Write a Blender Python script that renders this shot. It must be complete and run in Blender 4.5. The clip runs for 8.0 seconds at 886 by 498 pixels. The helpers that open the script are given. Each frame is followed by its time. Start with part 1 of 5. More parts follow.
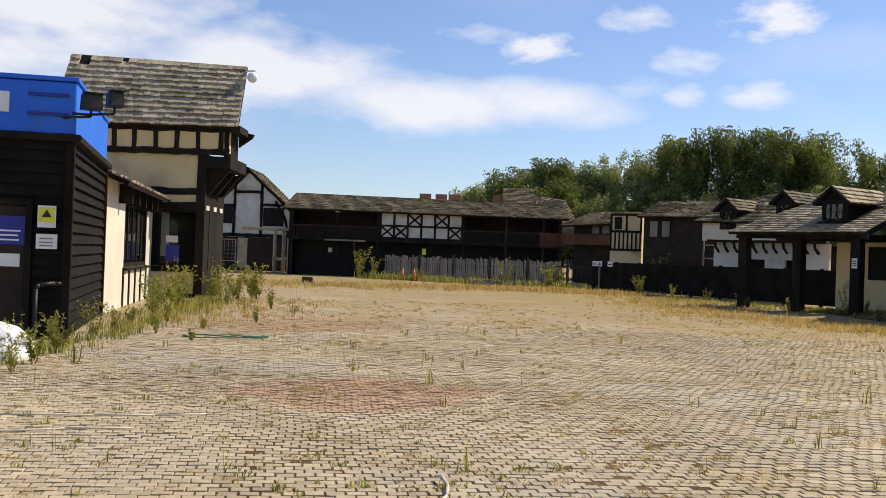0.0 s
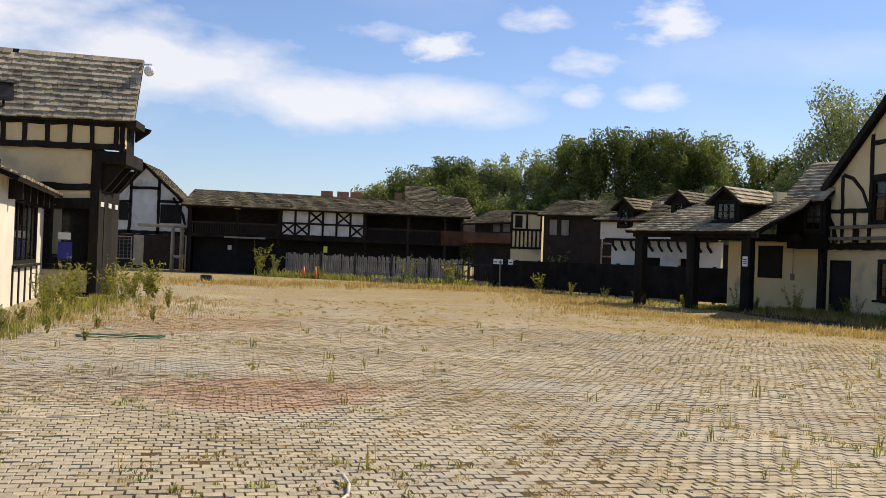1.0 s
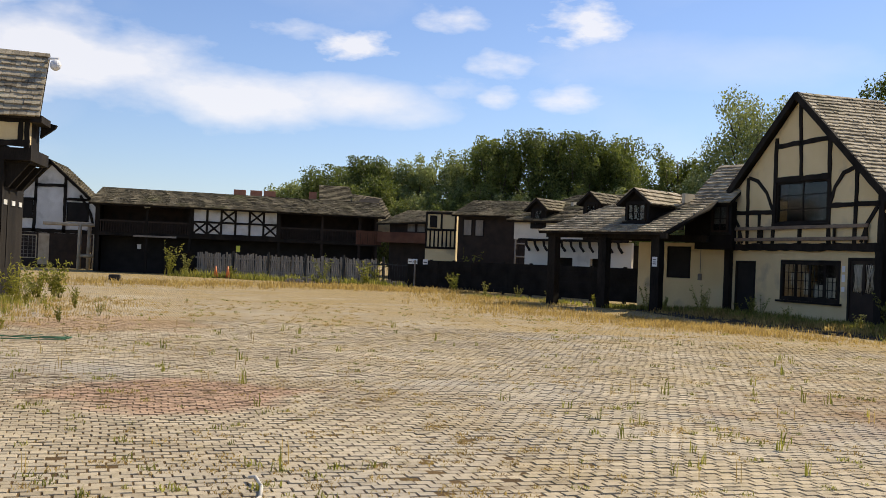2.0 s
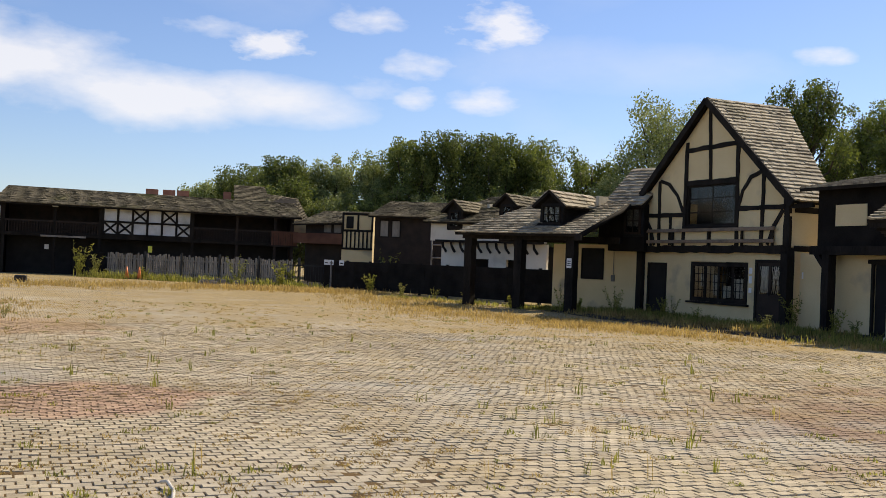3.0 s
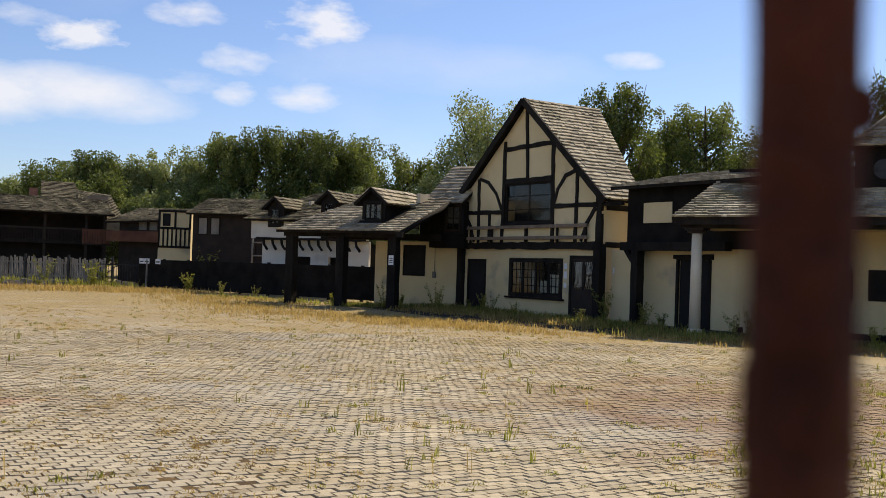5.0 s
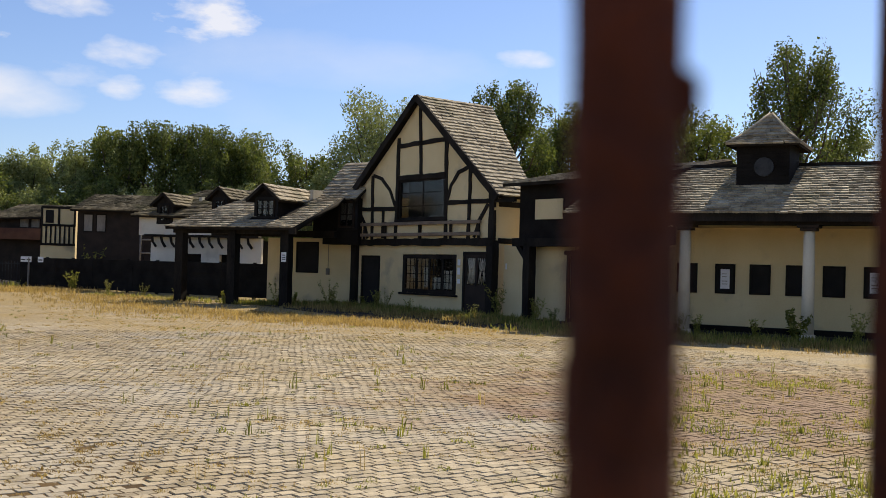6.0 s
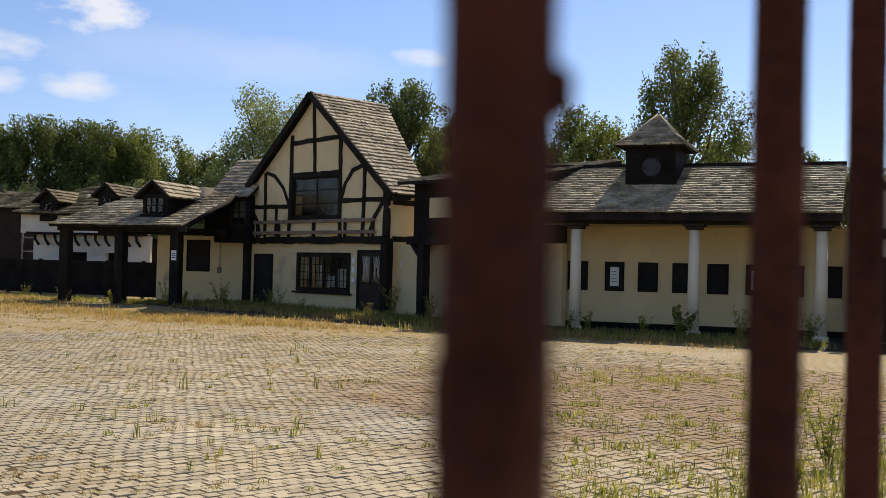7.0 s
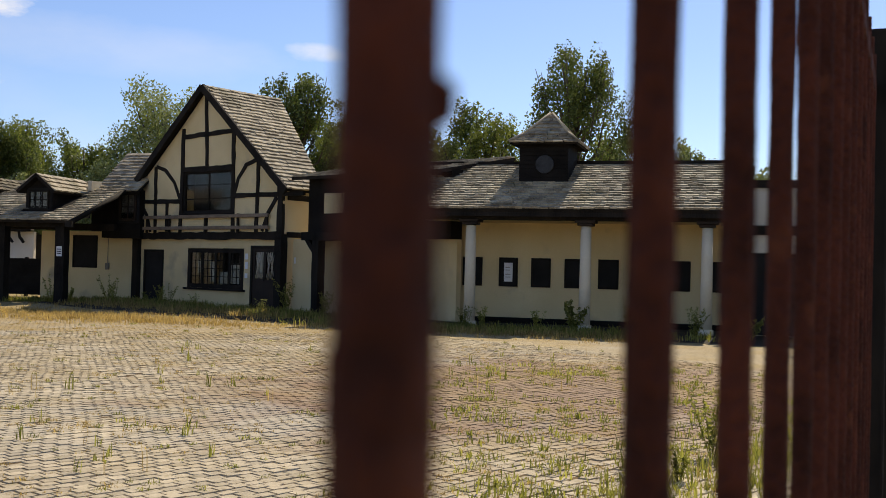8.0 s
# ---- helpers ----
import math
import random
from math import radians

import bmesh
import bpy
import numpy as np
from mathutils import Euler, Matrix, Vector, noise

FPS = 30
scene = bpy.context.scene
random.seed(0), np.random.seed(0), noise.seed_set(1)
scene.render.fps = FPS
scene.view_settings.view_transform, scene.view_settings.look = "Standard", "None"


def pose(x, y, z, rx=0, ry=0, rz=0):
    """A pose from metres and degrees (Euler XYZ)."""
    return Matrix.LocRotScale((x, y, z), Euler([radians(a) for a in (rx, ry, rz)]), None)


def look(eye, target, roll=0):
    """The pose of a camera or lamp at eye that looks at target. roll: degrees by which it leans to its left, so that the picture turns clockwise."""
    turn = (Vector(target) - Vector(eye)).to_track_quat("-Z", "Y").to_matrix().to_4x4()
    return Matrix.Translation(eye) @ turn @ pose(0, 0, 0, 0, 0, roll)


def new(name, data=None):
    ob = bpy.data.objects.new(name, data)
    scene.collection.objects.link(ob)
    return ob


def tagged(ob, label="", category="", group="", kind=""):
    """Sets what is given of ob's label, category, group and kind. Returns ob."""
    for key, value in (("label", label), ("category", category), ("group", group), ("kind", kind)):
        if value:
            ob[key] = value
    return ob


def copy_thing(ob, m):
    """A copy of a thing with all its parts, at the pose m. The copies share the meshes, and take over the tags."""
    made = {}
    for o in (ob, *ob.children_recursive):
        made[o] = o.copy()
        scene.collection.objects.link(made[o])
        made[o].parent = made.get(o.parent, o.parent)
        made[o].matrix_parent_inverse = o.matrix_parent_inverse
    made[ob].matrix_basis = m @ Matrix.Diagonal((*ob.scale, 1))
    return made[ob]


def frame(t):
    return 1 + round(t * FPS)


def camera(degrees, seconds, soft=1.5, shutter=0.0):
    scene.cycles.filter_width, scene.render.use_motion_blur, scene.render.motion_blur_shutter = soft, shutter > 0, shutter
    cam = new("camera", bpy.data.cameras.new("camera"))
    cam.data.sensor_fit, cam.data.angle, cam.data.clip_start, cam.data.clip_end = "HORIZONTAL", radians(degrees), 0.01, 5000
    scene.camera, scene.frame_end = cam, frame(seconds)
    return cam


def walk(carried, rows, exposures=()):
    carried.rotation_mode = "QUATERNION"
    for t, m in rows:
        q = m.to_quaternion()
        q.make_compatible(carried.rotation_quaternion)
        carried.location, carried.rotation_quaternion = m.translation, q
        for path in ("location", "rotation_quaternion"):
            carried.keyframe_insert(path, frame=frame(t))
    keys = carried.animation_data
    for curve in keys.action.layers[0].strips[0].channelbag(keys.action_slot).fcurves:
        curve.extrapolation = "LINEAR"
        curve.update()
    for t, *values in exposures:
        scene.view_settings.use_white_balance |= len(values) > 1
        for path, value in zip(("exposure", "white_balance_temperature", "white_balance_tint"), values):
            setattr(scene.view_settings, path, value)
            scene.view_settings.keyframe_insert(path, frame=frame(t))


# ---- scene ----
cam = camera(45.7, 8.0, soft=0.75)
cam.data.dof.use_dof, cam.data.dof.focus_distance, cam.data.dof.aperture_fstop = True, 32.0, 8.5
# seconds, x, y, yaw, pitch, roll
PATH = [(0.0, -0.035, 0.0, 0.0, 0.4, -2.1), (0.5, -0.035, 0.0, -2.624, 0.426, -2.217), (1.0, -0.035, 0.0, -5.349, 0.483, -2.165),
        (1.5, -0.035, 0.0, -7.695, 0.549, -2.196), (3.0, -0.035, 0.0, -14.548, 0.898, -2.376), (3.5, -0.035, 0.0, -16.716, 0.983, -2.345),
        (4.0, -0.035, 0.0, -19.138, 1.049, -2.203), (4.5, -0.027, 0.004, -21.525, 1.098, -2.081), (6.0, 0.002, 0.010, -29.956, 1.099, -1.619),
        (6.5, 0.008, 0.016, -32.742, 1.123, -1.532), (7.0, 0.008, 0.012, -35.702, 1.157, -1.509), (7.5, 0.008, 0.010, -38.416, 1.128, -1.432),
        (8.0, 0.0, 0.0, -41.406, 1.078, -1.436)]
walk(cam, [(t, pose(x, y, 1.5, 90 + p, r, yaw)) for t, x, y, yaw, p, r in PATH], exposures=[(0.0, 0.13, 7100, 10), (8.0, 0.06, 7100, 10)])

# ---- light ----
SUN_BEARING, SUN_HEIGHT = radians(64), radians(43)
world = bpy.data.worlds.new("sky")
scene.world = world
world.use_nodes = True
wn, wl = world.node_tree.nodes, world.node_tree.links
wn.clear()
out = wn.new("ShaderNodeOutputWorld")
bg = wn.new("ShaderNodeBackground")
bg.inputs["Strength"].default_value = 0.122
sky = wn.new("ShaderNodeTexSky")
sky.sky_type, sky.sun_disc = "NISHITA", False
sky.sun_elevation, sky.sun_rotation = SUN_HEIGHT, SUN_BEARING
sky.air_density, sky.dust_density, sky.ozone_density = 1.0, 0.25, 3.0
tc = wn.new("ShaderNodeTexCoord")
sep = wn.new("ShaderNodeSeparateXYZ")
wl.new(tc.outputs["Generated"], sep.inputs[0])


def wmath(op, a, b=None):
    n = wn.new("ShaderNodeMath")
    n.operation = op
    for i, v in enumerate((a, b)):
        if v is None:
            continue
        if isinstance(v, (int, float)):
            n.inputs[i].default_value = v
        else:
            wl.new(v, n.inputs[i])
    return n.outputs[0]


# clouds: soft banks and small puffs at their bearings and heights, frayed by noise
frac = wn.new("ShaderNodeTexNoise")
frac.inputs["Scale"].default_value, frac.inputs["Detail"].default_value, frac.inputs["Roughness"].default_value = 26.0, 7.0, 0.55
bank = wn.new("ShaderNodeTexNoise")
bank.inputs["Scale"].default_value, bank.inputs["Detail"].default_value, bank.inputs["Roughness"].default_value = 8.0, 9.0, 0.55
broad = wn.new("ShaderNodeTexNoise")
broad.inputs["Scale"].default_value, broad.inputs["Detail"].default_value, broad.inputs["Roughness"].default_value = 2.6, 7.0, 0.5
mapc = wn.new("ShaderNodeMapping")
mapc.inputs["Scale"].default_value = (1.0, 1.0, 2.4)
wl.new(tc.outputs["Generated"], mapc.inputs[0])
for k in (frac, bank, broad):
    wl.new(mapc.outputs[0], k.inputs["Vector"])


def cloud(bearing, high, wide, tall, full, fray):
    """How much a cloud covers: bearing, height and half sizes in degrees."""
    b = radians(bearing)
    across = wmath("SUBTRACT", wmath("MULTIPLY", sep.outputs[0], math.cos(b)), wmath("MULTIPLY", sep.outputs[1], math.sin(b)))
    u = wmath("DIVIDE", across, math.sin(radians(wide)))
    v = wmath("DIVIDE", wmath("SUBTRACT", sep.outputs[2], math.sin(radians(high))), math.sin(radians(tall)))
    away = wmath("ADD", wmath("MULTIPLY", u, u), wmath("MULTIPLY", v, v))
    rough = wmath("MULTIPLY", wmath("SUBTRACT", (frac if wide < 4 else bank).outputs[0], 0.5), fray)
    got = wmath("MULTIPLY", wmath("SUBTRACT", wmath("ADD", 1.0, rough), away), full)
    return wmath("MAXIMUM", got, 0.0)


CLOUDS = [(-22, 12.0, 11, 4.2, 0.85, 3.4), (-10, 9.9, 8.5, 2.6, 0.75, 3.6), (-2, 8.3, 8, 2.0, 0.7, 3.4), (5.0, 8.4, 5.5, 1.5, 0.6, 3.0), (4.8, 11.3, 2.4, 0.9, 0.85, 3.6),
          (1.8, 12.0, 2.8, 0.6, 0.35, 3.6), (10.1, 13.0, 2.0, 0.8, 0.45, 3.6), (17.1, 12.9, 2.6, 1.4, 0.8, 3.6), (12.7, 10.7, 2.0, 0.8, 0.42, 3.6), (16.1, 9.0, 2.2, 0.9, 0.42, 3.6),
          (12.7, 8.9, 1.4, 0.6, 0.42, 3.6), (10.2, 9.4, 2.0, 0.7, 0.28, 3.6), (34.2, 11.4, 1.7, 0.55, 0.42, 3.4), (23, 10.8, 9, 1.6, 0.16, 3.0)]
cover = wmath("MULTIPLY", wmath("MAXIMUM", wmath("SUBTRACT", broad.outputs[0], 0.52), 0.0), 1.1)
for row in CLOUDS:
    cover = wmath("MAXIMUM", cover, cloud(*row))
tint = wn.new("ShaderNodeMix")
tint.data_type, tint.blend_type = "RGBA", "MULTIPLY"
tint.inputs[0].default_value = 1.0
tint.inputs[7].default_value = (0.82, 0.88, 1.10, 1)
wl.new(sky.outputs[0], tint.inputs[6])
mixs = wn.new("ShaderNodeMix")
mixs.data_type = "RGBA"
wl.new(wmath("MINIMUM", cover, 0.78), mixs.inputs[0])
wl.new(tint.outputs[2], mixs.inputs[6])
mixs.inputs[7].default_value = (7.3, 7.45, 8.1, 1)
wl.new(mixs.outputs[2], bg.inputs[0])
wl.new(bg.outputs[0], out.inputs[0])
sun = new("sun", bpy.data.lights.new("sun", "SUN"))
sun.data.energy, sun.data.angle, sun.data.color = 5.0, radians(0.5), (1.0, 0.92, 0.78)
sun_at = Vector((math.sin(SUN_BEARING) * math.cos(SUN_HEIGHT), math.cos(SUN_BEARING) * math.cos(SUN_HEIGHT), math.sin(SUN_HEIGHT)))
sun.matrix_world = look(sun_at * 60, (0, 0, 0))


# ---- materials ----
def mat(name, c1, c2, scale=3.0, rough=0.8, bump=0.3, metal=0.0, fine=40.0, spread=0.25, stretch=(1, 1, 1), island=0.0, stain=None, spec=0.3):
    """Two colours mixed by a broad and a fine noise, with a fine relief; island varies joined pieces, stain adds a third, patchy colour."""
    m = bpy.data.materials.new(name)
    m.use_nodes = True
    n, l = m.node_tree.nodes, m.node_tree.links
    b = n["Principled BSDF"]
    b.inputs["Roughness"].default_value, b.inputs["Metallic"].default_value = rough, metal
    b.inputs["Specular IOR Level"].default_value = spec
    g = n.new("ShaderNodeNewGeometry")
    mp = n.new("ShaderNodeMapping")
    mp.inputs["Scale"].default_value = stretch
    l.new(g.outputs["Position"], mp.inputs[0])
    n1, n2 = n.new("ShaderNodeTexNoise"), n.new("ShaderNodeTexNoise")
    n1.inputs["Scale"].default_value, n1.inputs["Detail"].default_value = scale, 6
    n2.inputs["Scale"].default_value, n2.inputs["Detail"].default_value = fine, 4
    for k in (n1, n2):
        l.new(mp.outputs[0], k.inputs["Vector"])
    add = n.new("ShaderNodeMath")
    add.operation = "MULTIPLY_ADD"
    l.new(n2.outputs[0], add.inputs[0])
    add.inputs[1].default_value = 0.5
    l.new(n1.outputs[0], add.inputs[2])
    value = add.outputs[0]
    if island:
        mi = n.new("ShaderNodeMath")
        mi.operation = "MULTIPLY_ADD"
        l.new(g.outputs["Random Per Island"], mi.inputs[0])
        mi.inputs[1].default_value = island
        l.new(value, mi.inputs[2])
        sb = n.new("ShaderNodeMath")
        sb.operation = "SUBTRACT"
        l.new(mi.outputs[0], sb.inputs[0])
        sb.inputs[1].default_value = island / 2
        value = sb.outputs[0]
    r = n.new("ShaderNodeValToRGB")
    r.color_ramp.elements[0].position, r.color_ramp.elements[1].position = 0.75 - spread, 0.75 + spread
    r.color_ramp.elements[0].color, r.color_ramp.elements[1].color = (*c1, 1), (*c2, 1)
    l.new(value, r.inputs[0])
    col = r.outputs[0]
    if stain:
        n3 = n.new("ShaderNodeTexNoise")
        n3.inputs["Scale"].default_value, n3.inputs["Detail"].default_value = stain[1], 8
        l.new(g.outputs["Position"], n3.inputs["Vector"])
        r3 = n.new("ShaderNodeValToRGB")
        r3.color_ramp.elements[0].position, r3.color_ramp.elements[1].position = stain[2], stain[2] + 0.16
        l.new(n3.outputs[0], r3.inputs[0])
        mx = n.new("ShaderNodeMix")
        mx.data_type = "RGBA"
        l.new(r3.outputs[0], mx.inputs[0])
        l.new(col, mx.inputs[6])
        mx.inputs[7].default_value = (*stain[0], 1)
        col = mx.outputs[2]
    l.new(col, b.inputs["Base Color"])
    if bump:
        bp = n.new("ShaderNodeBump")
        bp.inputs["Strength"].default_value, bp.inputs["Distance"].default_value = bump, 0.02
        l.new(n2.outputs[0], bp.inputs["Height"])
        l.new(bp.outputs[0], b.inputs["Normal"])
    return m


M_TIMBER = mat("black_timber", (0.008, 0.007, 0.006), (0.032, 0.026, 0.020), 2.0, 0.85, 0.5, fine=25, stretch=(1, 1, 0.3), spec=0.12)
M_BOARD = mat("black_weatherboard", (0.007, 0.006, 0.005), (0.022, 0.019, 0.016), 1.5, 0.85, 0.35, fine=30, spec=0.08)
M_CREAM = mat("cream_render", (0.66, 0.51, 0.265), (0.78, 0.63, 0.36), 0.8, 0.9, 0.35, fine=35, stain=((0.38, 0.31, 0.22), 0.7, 0.60))
M_COLUMN = mat("cream_column_paint", (0.66, 0.57, 0.40), (0.80, 0.71, 0.54), 1.2, 0.85, 0.2, fine=30)
# dark earth, made near-black to carry the shops' shadow too
M_SHADED_EARTH = mat("shaded_bare_earth", (0.012, 0.009, 0.005), (0.050, 0.037, 0.019), 1.6, 0.95, 0.6, fine=30, stain=((0.09, 0.075, 0.025), 1.2, 0.58))
M_WHITE = mat("white_render", (0.58, 0.53, 0.43), (0.72, 0.67, 0.56), 0.8, 0.9, 0.35, fine=35, stain=((0.42, 0.37, 0.30), 0.9, 0.60))
M_FARWHITE = mat("peeling_white_render", (0.50, 0.49, 0.45), (0.74, 0.73, 0.69), 1.2, 0.9, 0.35, fine=20, stain=((0.30, 0.29, 0.25), 0.8, 0.55))
M_SHINGLE = mat("weathered_shingle", (0.17, 0.138, 0.092), (0.52, 0.44, 0.305), 1.4, 0.85, 0.6, fine=18, island=0.34, stain=((0.17, 0.15, 0.08), 0.5, 0.60))
M_DARKSHINGLE = mat("mossy_shingle", (0.062, 0.050, 0.030), (0.23, 0.19, 0.115), 1.2, 0.9, 0.6, fine=14, island=0.34, stain=((0.15, 0.14, 0.05), 0.4, 0.58))
M_BROWN = mat("brown_wood", (0.012, 0.008, 0.005), (0.040, 0.024, 0.015), 2.0, 0.7, 0.4, fine=25)
M_GREYWOOD = mat("grey_wood", (0.16, 0.14, 0.115), (0.34, 0.30, 0.25), 2.0, 0.85, 0.5, fine=25, stretch=(1, 1, 0.3))
M_PALEWOOD = mat("pale_wood", (0.32, 0.25, 0.165), (0.54, 0.45, 0.32), 2.0, 0.85, 0.4, fine=25)
M_RAILWOOD = mat("worn_plank", (0.14, 0.10, 0.065), (0.30, 0.22, 0.15), 2.0, 0.8, 0.4, fine=25)
# near-black: paint of dark panels, and painted shade of rooms behind openings
M_DARK = mat("dark_panel_and_room_shade", (0.010, 0.009, 0.008), (0.022, 0.020, 0.018), 2.0, 0.9, 0.0)
M_PINK = mat("faded_red_board", (0.085, 0.035, 0.020), (0.17, 0.075, 0.042), 1.5, 0.85, 0.3)
M_BLUE = mat("blue_paint", (0.012, 0.12, 0.62), (0.02, 0.18, 0.78), 1.2, 0.45, 0.15, stain=((0.05, 0.16, 0.32), 1.6, 0.64))
M_RUST = mat("rusty_steel", (0.030, 0.010, 0.006), (0.100, 0.028, 0.016), 9.0, 0.9, 0.6, fine=120, stain=((0.13, 0.042, 0.02), 14.0, 0.60), spec=0.15)
M_STEEL = mat("dark_steel", (0.02, 0.02, 0.02), (0.05, 0.05, 0.05), 5, 0.5, 0.2, metal=0.6)
M_BRICK = mat("red_brick", (0.34, 0.13, 0.08), (0.48, 0.22, 0.13), 4, 0.9, 0.4)
M_PAPER = mat("white_sign", (0.70, 0.70, 0.70), (0.82, 0.82, 0.80), 3, 0.6, 0.0)
M_YELLOW = mat("yellow_sign", (0.72, 0.66, 0.05), (0.80, 0.76, 0.12), 3, 0.5, 0.0)
M_NAVY = mat("navy_sign", (0.02, 0.03, 0.22), (0.03, 0.05, 0.30), 3, 0.5, 0.0)
M_INK = mat("dark_print", (0.02, 0.02, 0.02), (0.05, 0.05, 0.05), 3, 0.6, 0.0)
M_LEAD = mat("lead_flashing", (0.42, 0.37, 0.27), (0.58, 0.52, 0.40), 4, 0.6, 0.2)
M_ORANGE = mat("orange_plastic", (0.7, 0.18, 0.05), (0.8, 0.24, 0.08), 3, 0.5, 0.0)
M_LEAF = [mat("leaf_a", (0.085, 0.110, 0.028), (0.23, 0.265, 0.075), 0.5, 0.6, 0.0, fine=2.0, island=0.5),
          mat("leaf_b", (0.14, 0.17, 0.062), (0.33, 0.36, 0.16), 0.5, 0.6, 0.0, fine=2.0, island=0.5),
          mat("leaf_c", (0.060, 0.080, 0.021), (0.175, 0.21, 0.060), 0.5, 0.6, 0.0, fine=2.0, island=0.5)]
M_BARK = mat("bark", (0.06, 0.045, 0.03), (0.14, 0.11, 0.08), 3, 0.9, 0.6)
M_WEED = mat("weed_leaf", (0.11, 0.12, 0.026), (0.33, 0.31, 0.085), 1.0, 0.7, 0.0, fine=5, island=0.5)
M_DRY = mat("dry_grass", (0.24, 0.165, 0.055), (0.50, 0.36, 0.135), 0.8, 0.8, 0.0, fine=5, island=0.5)


def thin(m, share, tint):
    """Lets light through a leaf: the same colour, seen from behind too."""
    n, l = m.node_tree.nodes, m.node_tree.links
    b, o = n["Principled BSDF"], n["Material Output"]
    col = b.inputs["Base Color"].links[0].from_socket
    tr, mx, mul = n.new("ShaderNodeBsdfTranslucent"), n.new("ShaderNodeMixShader"), n.new("ShaderNodeMix")
    mul.data_type, mul.blend_type = "RGBA", "MULTIPLY"
    mul.inputs[0].default_value, mul.inputs[7].default_value = 1.0, (*tint, 1)
    l.new(col, mul.inputs[6])
    l.new(mul.outputs[2], tr.inputs[0])
    mx.inputs[0].default_value = share
    l.new(b.outputs[0], mx.inputs[1])
    l.new(tr.outputs[0], mx.inputs[2])
    l.new(mx.outputs[0], o.inputs[0])


for m in M_LEAF:
    thin(m, 0.36, (1.3, 1.3, 0.75))
thin(M_WEED, 0.5, (1.5, 1.5, 1.0))
thin(M_DRY, 0.5, (1.4, 1.4, 1.2))
M_HOSE = mat("pale_cable", (0.5, 0.46, 0.38), (0.62, 0.58, 0.5), 5, 0.6, 0.0)
M_GREENNET = mat("green_netting", (0.03, 0.12, 0.07), (0.06, 0.20, 0.11), 5, 0.7, 0.3)

M_GLASS = bpy.data.materials.new("window_glass")
M_GLASS.use_nodes = True
gb = M_GLASS.node_tree.nodes["Principled BSDF"]
gb.inputs["Base Color"].default_value = (0.62, 0.63, 0.60, 1)
gb.inputs["Roughness"].default_value, gb.inputs["Transmission Weight"].default_value, gb.inputs["IOR"].default_value = 0.10, 1.0, 1.28


def paving_material(name, joints):
    """Concrete setts: tan to grey, with reddish zones, dry moss and, for the sheet, the joints as a pattern."""
    m = bpy.data.materials.new(name)
    m.use_nodes = True
    n, l = m.node_tree.nodes, m.node_tree.links
    b = n["Principled BSDF"]
    b.inputs["Roughness"].default_value, b.inputs["Specular IOR Level"].default_value = 0.85, 0.25
    g = n.new("ShaderNodeNewGeometry")

    def tex(scale, detail=6, rough=0.55, off=0.0):
        k = n.new("ShaderNodeTexNoise")
        k.inputs["Scale"].default_value, k.inputs["Detail"].default_value, k.inputs["Roughness"].default_value = scale, detail, rough
        mp = n.new("ShaderNodeMapping")
        mp.inputs["Location"].default_value = (off, off * 1.7, 0)
        l.new(g.outputs["Position"], mp.inputs[0])
        l.new(mp.outputs[0], k.inputs["Vector"])
        return k.outputs[0]

    def ramp(v, lo, hi, c0=(0, 0, 0), c1=(1, 1, 1)):
        r = n.new("ShaderNodeValToRGB")
        r.color_ramp.elements[0].position, r.color_ramp.elements[1].position = lo, hi
        r.color_ramp.elements[0].color, r.color_ramp.elements[1].color = (*c0, 1), (*c1, 1)
        l.new(v, r.inputs[0])
        return r.outputs[0]

    def mixc(f, a, c):
        x = n.new("ShaderNodeMix")
        x.data_type = "RGBA"
        l.new(f, x.inputs[0])
        for i, v in ((6, a), (7, c)):
            if isinstance(v, tuple):
                x.inputs[i].default_value = (*v, 1)
            else:
                l.new(v, x.inputs[i])
        return x.outputs[2]

    def calc(op, a, c=0.0, d=0.0):
        x = n.new("ShaderNodeMath")
        x.operation = op
        for i, v in enumerate((a, c, d)):
            if isinstance(v, (int, float)):
                x.inputs[i].default_value = v
            else:
                l.new(v, x.inputs[i])
        return x.outputs[0]

    def zone(cx, cy, rx, ry):
        mp = n.new("ShaderNodeMapping")
        mp.inputs["Location"].default_value = (-cx / rx, -cy / ry, 0)
        mp.inputs["Scale"].default_value = (1 / rx, 1 / ry, 0)
        l.new(g.outputs["Position"], mp.inputs[0])
        ln = n.new("ShaderNodeVectorMath")
        ln.operation = "LENGTH"
        l.new(mp.outputs[0], ln.inputs[0])
        v = calc("SUBTRACT", 1.0, ln.outputs["Value"])
        return calc("ADD", v, calc("MULTIPLY_ADD", tex(0.9, 6, 0.6, cx), 1.6, -0.8))

    base = ramp(calc("MULTIPLY_ADD", tex(14, 5), 0.45, calc("MULTIPLY", tex(0.35), 0.55)), 0.34, 0.66, (0.33, 0.26, 0.165), (0.58, 0.485, 0.325))
    if not joints:
        ri = calc("MULTIPLY_ADD", g.outputs["Random Per Island"], 0.36, 0.80)
        hs = n.new("ShaderNodeHueSaturation")
        l.new(ri, hs.inputs["Value"])
        l.new(base, hs.inputs["Color"])
        base = hs.outputs[0]
    base = mixc(ramp(tex(0.22, 4, 0.5, 7.0), 0.52, 0.66), base, (0.42, 0.37, 0.285))
    red = ramp(zone(-0.8, 11.2, 1.7, 1.5), 0.05, 0.35)
    base = mixc(calc("MULTIPLY", red, 0.62), base, (0.46, 0.25, 0.15))
    red2 = ramp(zone(10.5, 9.0, 6.0, 5.5), 0.0, 0.5)
    base = mixc(calc("MULTIPLY", red2, 0.85), base, (0.25, 0.145, 0.08))
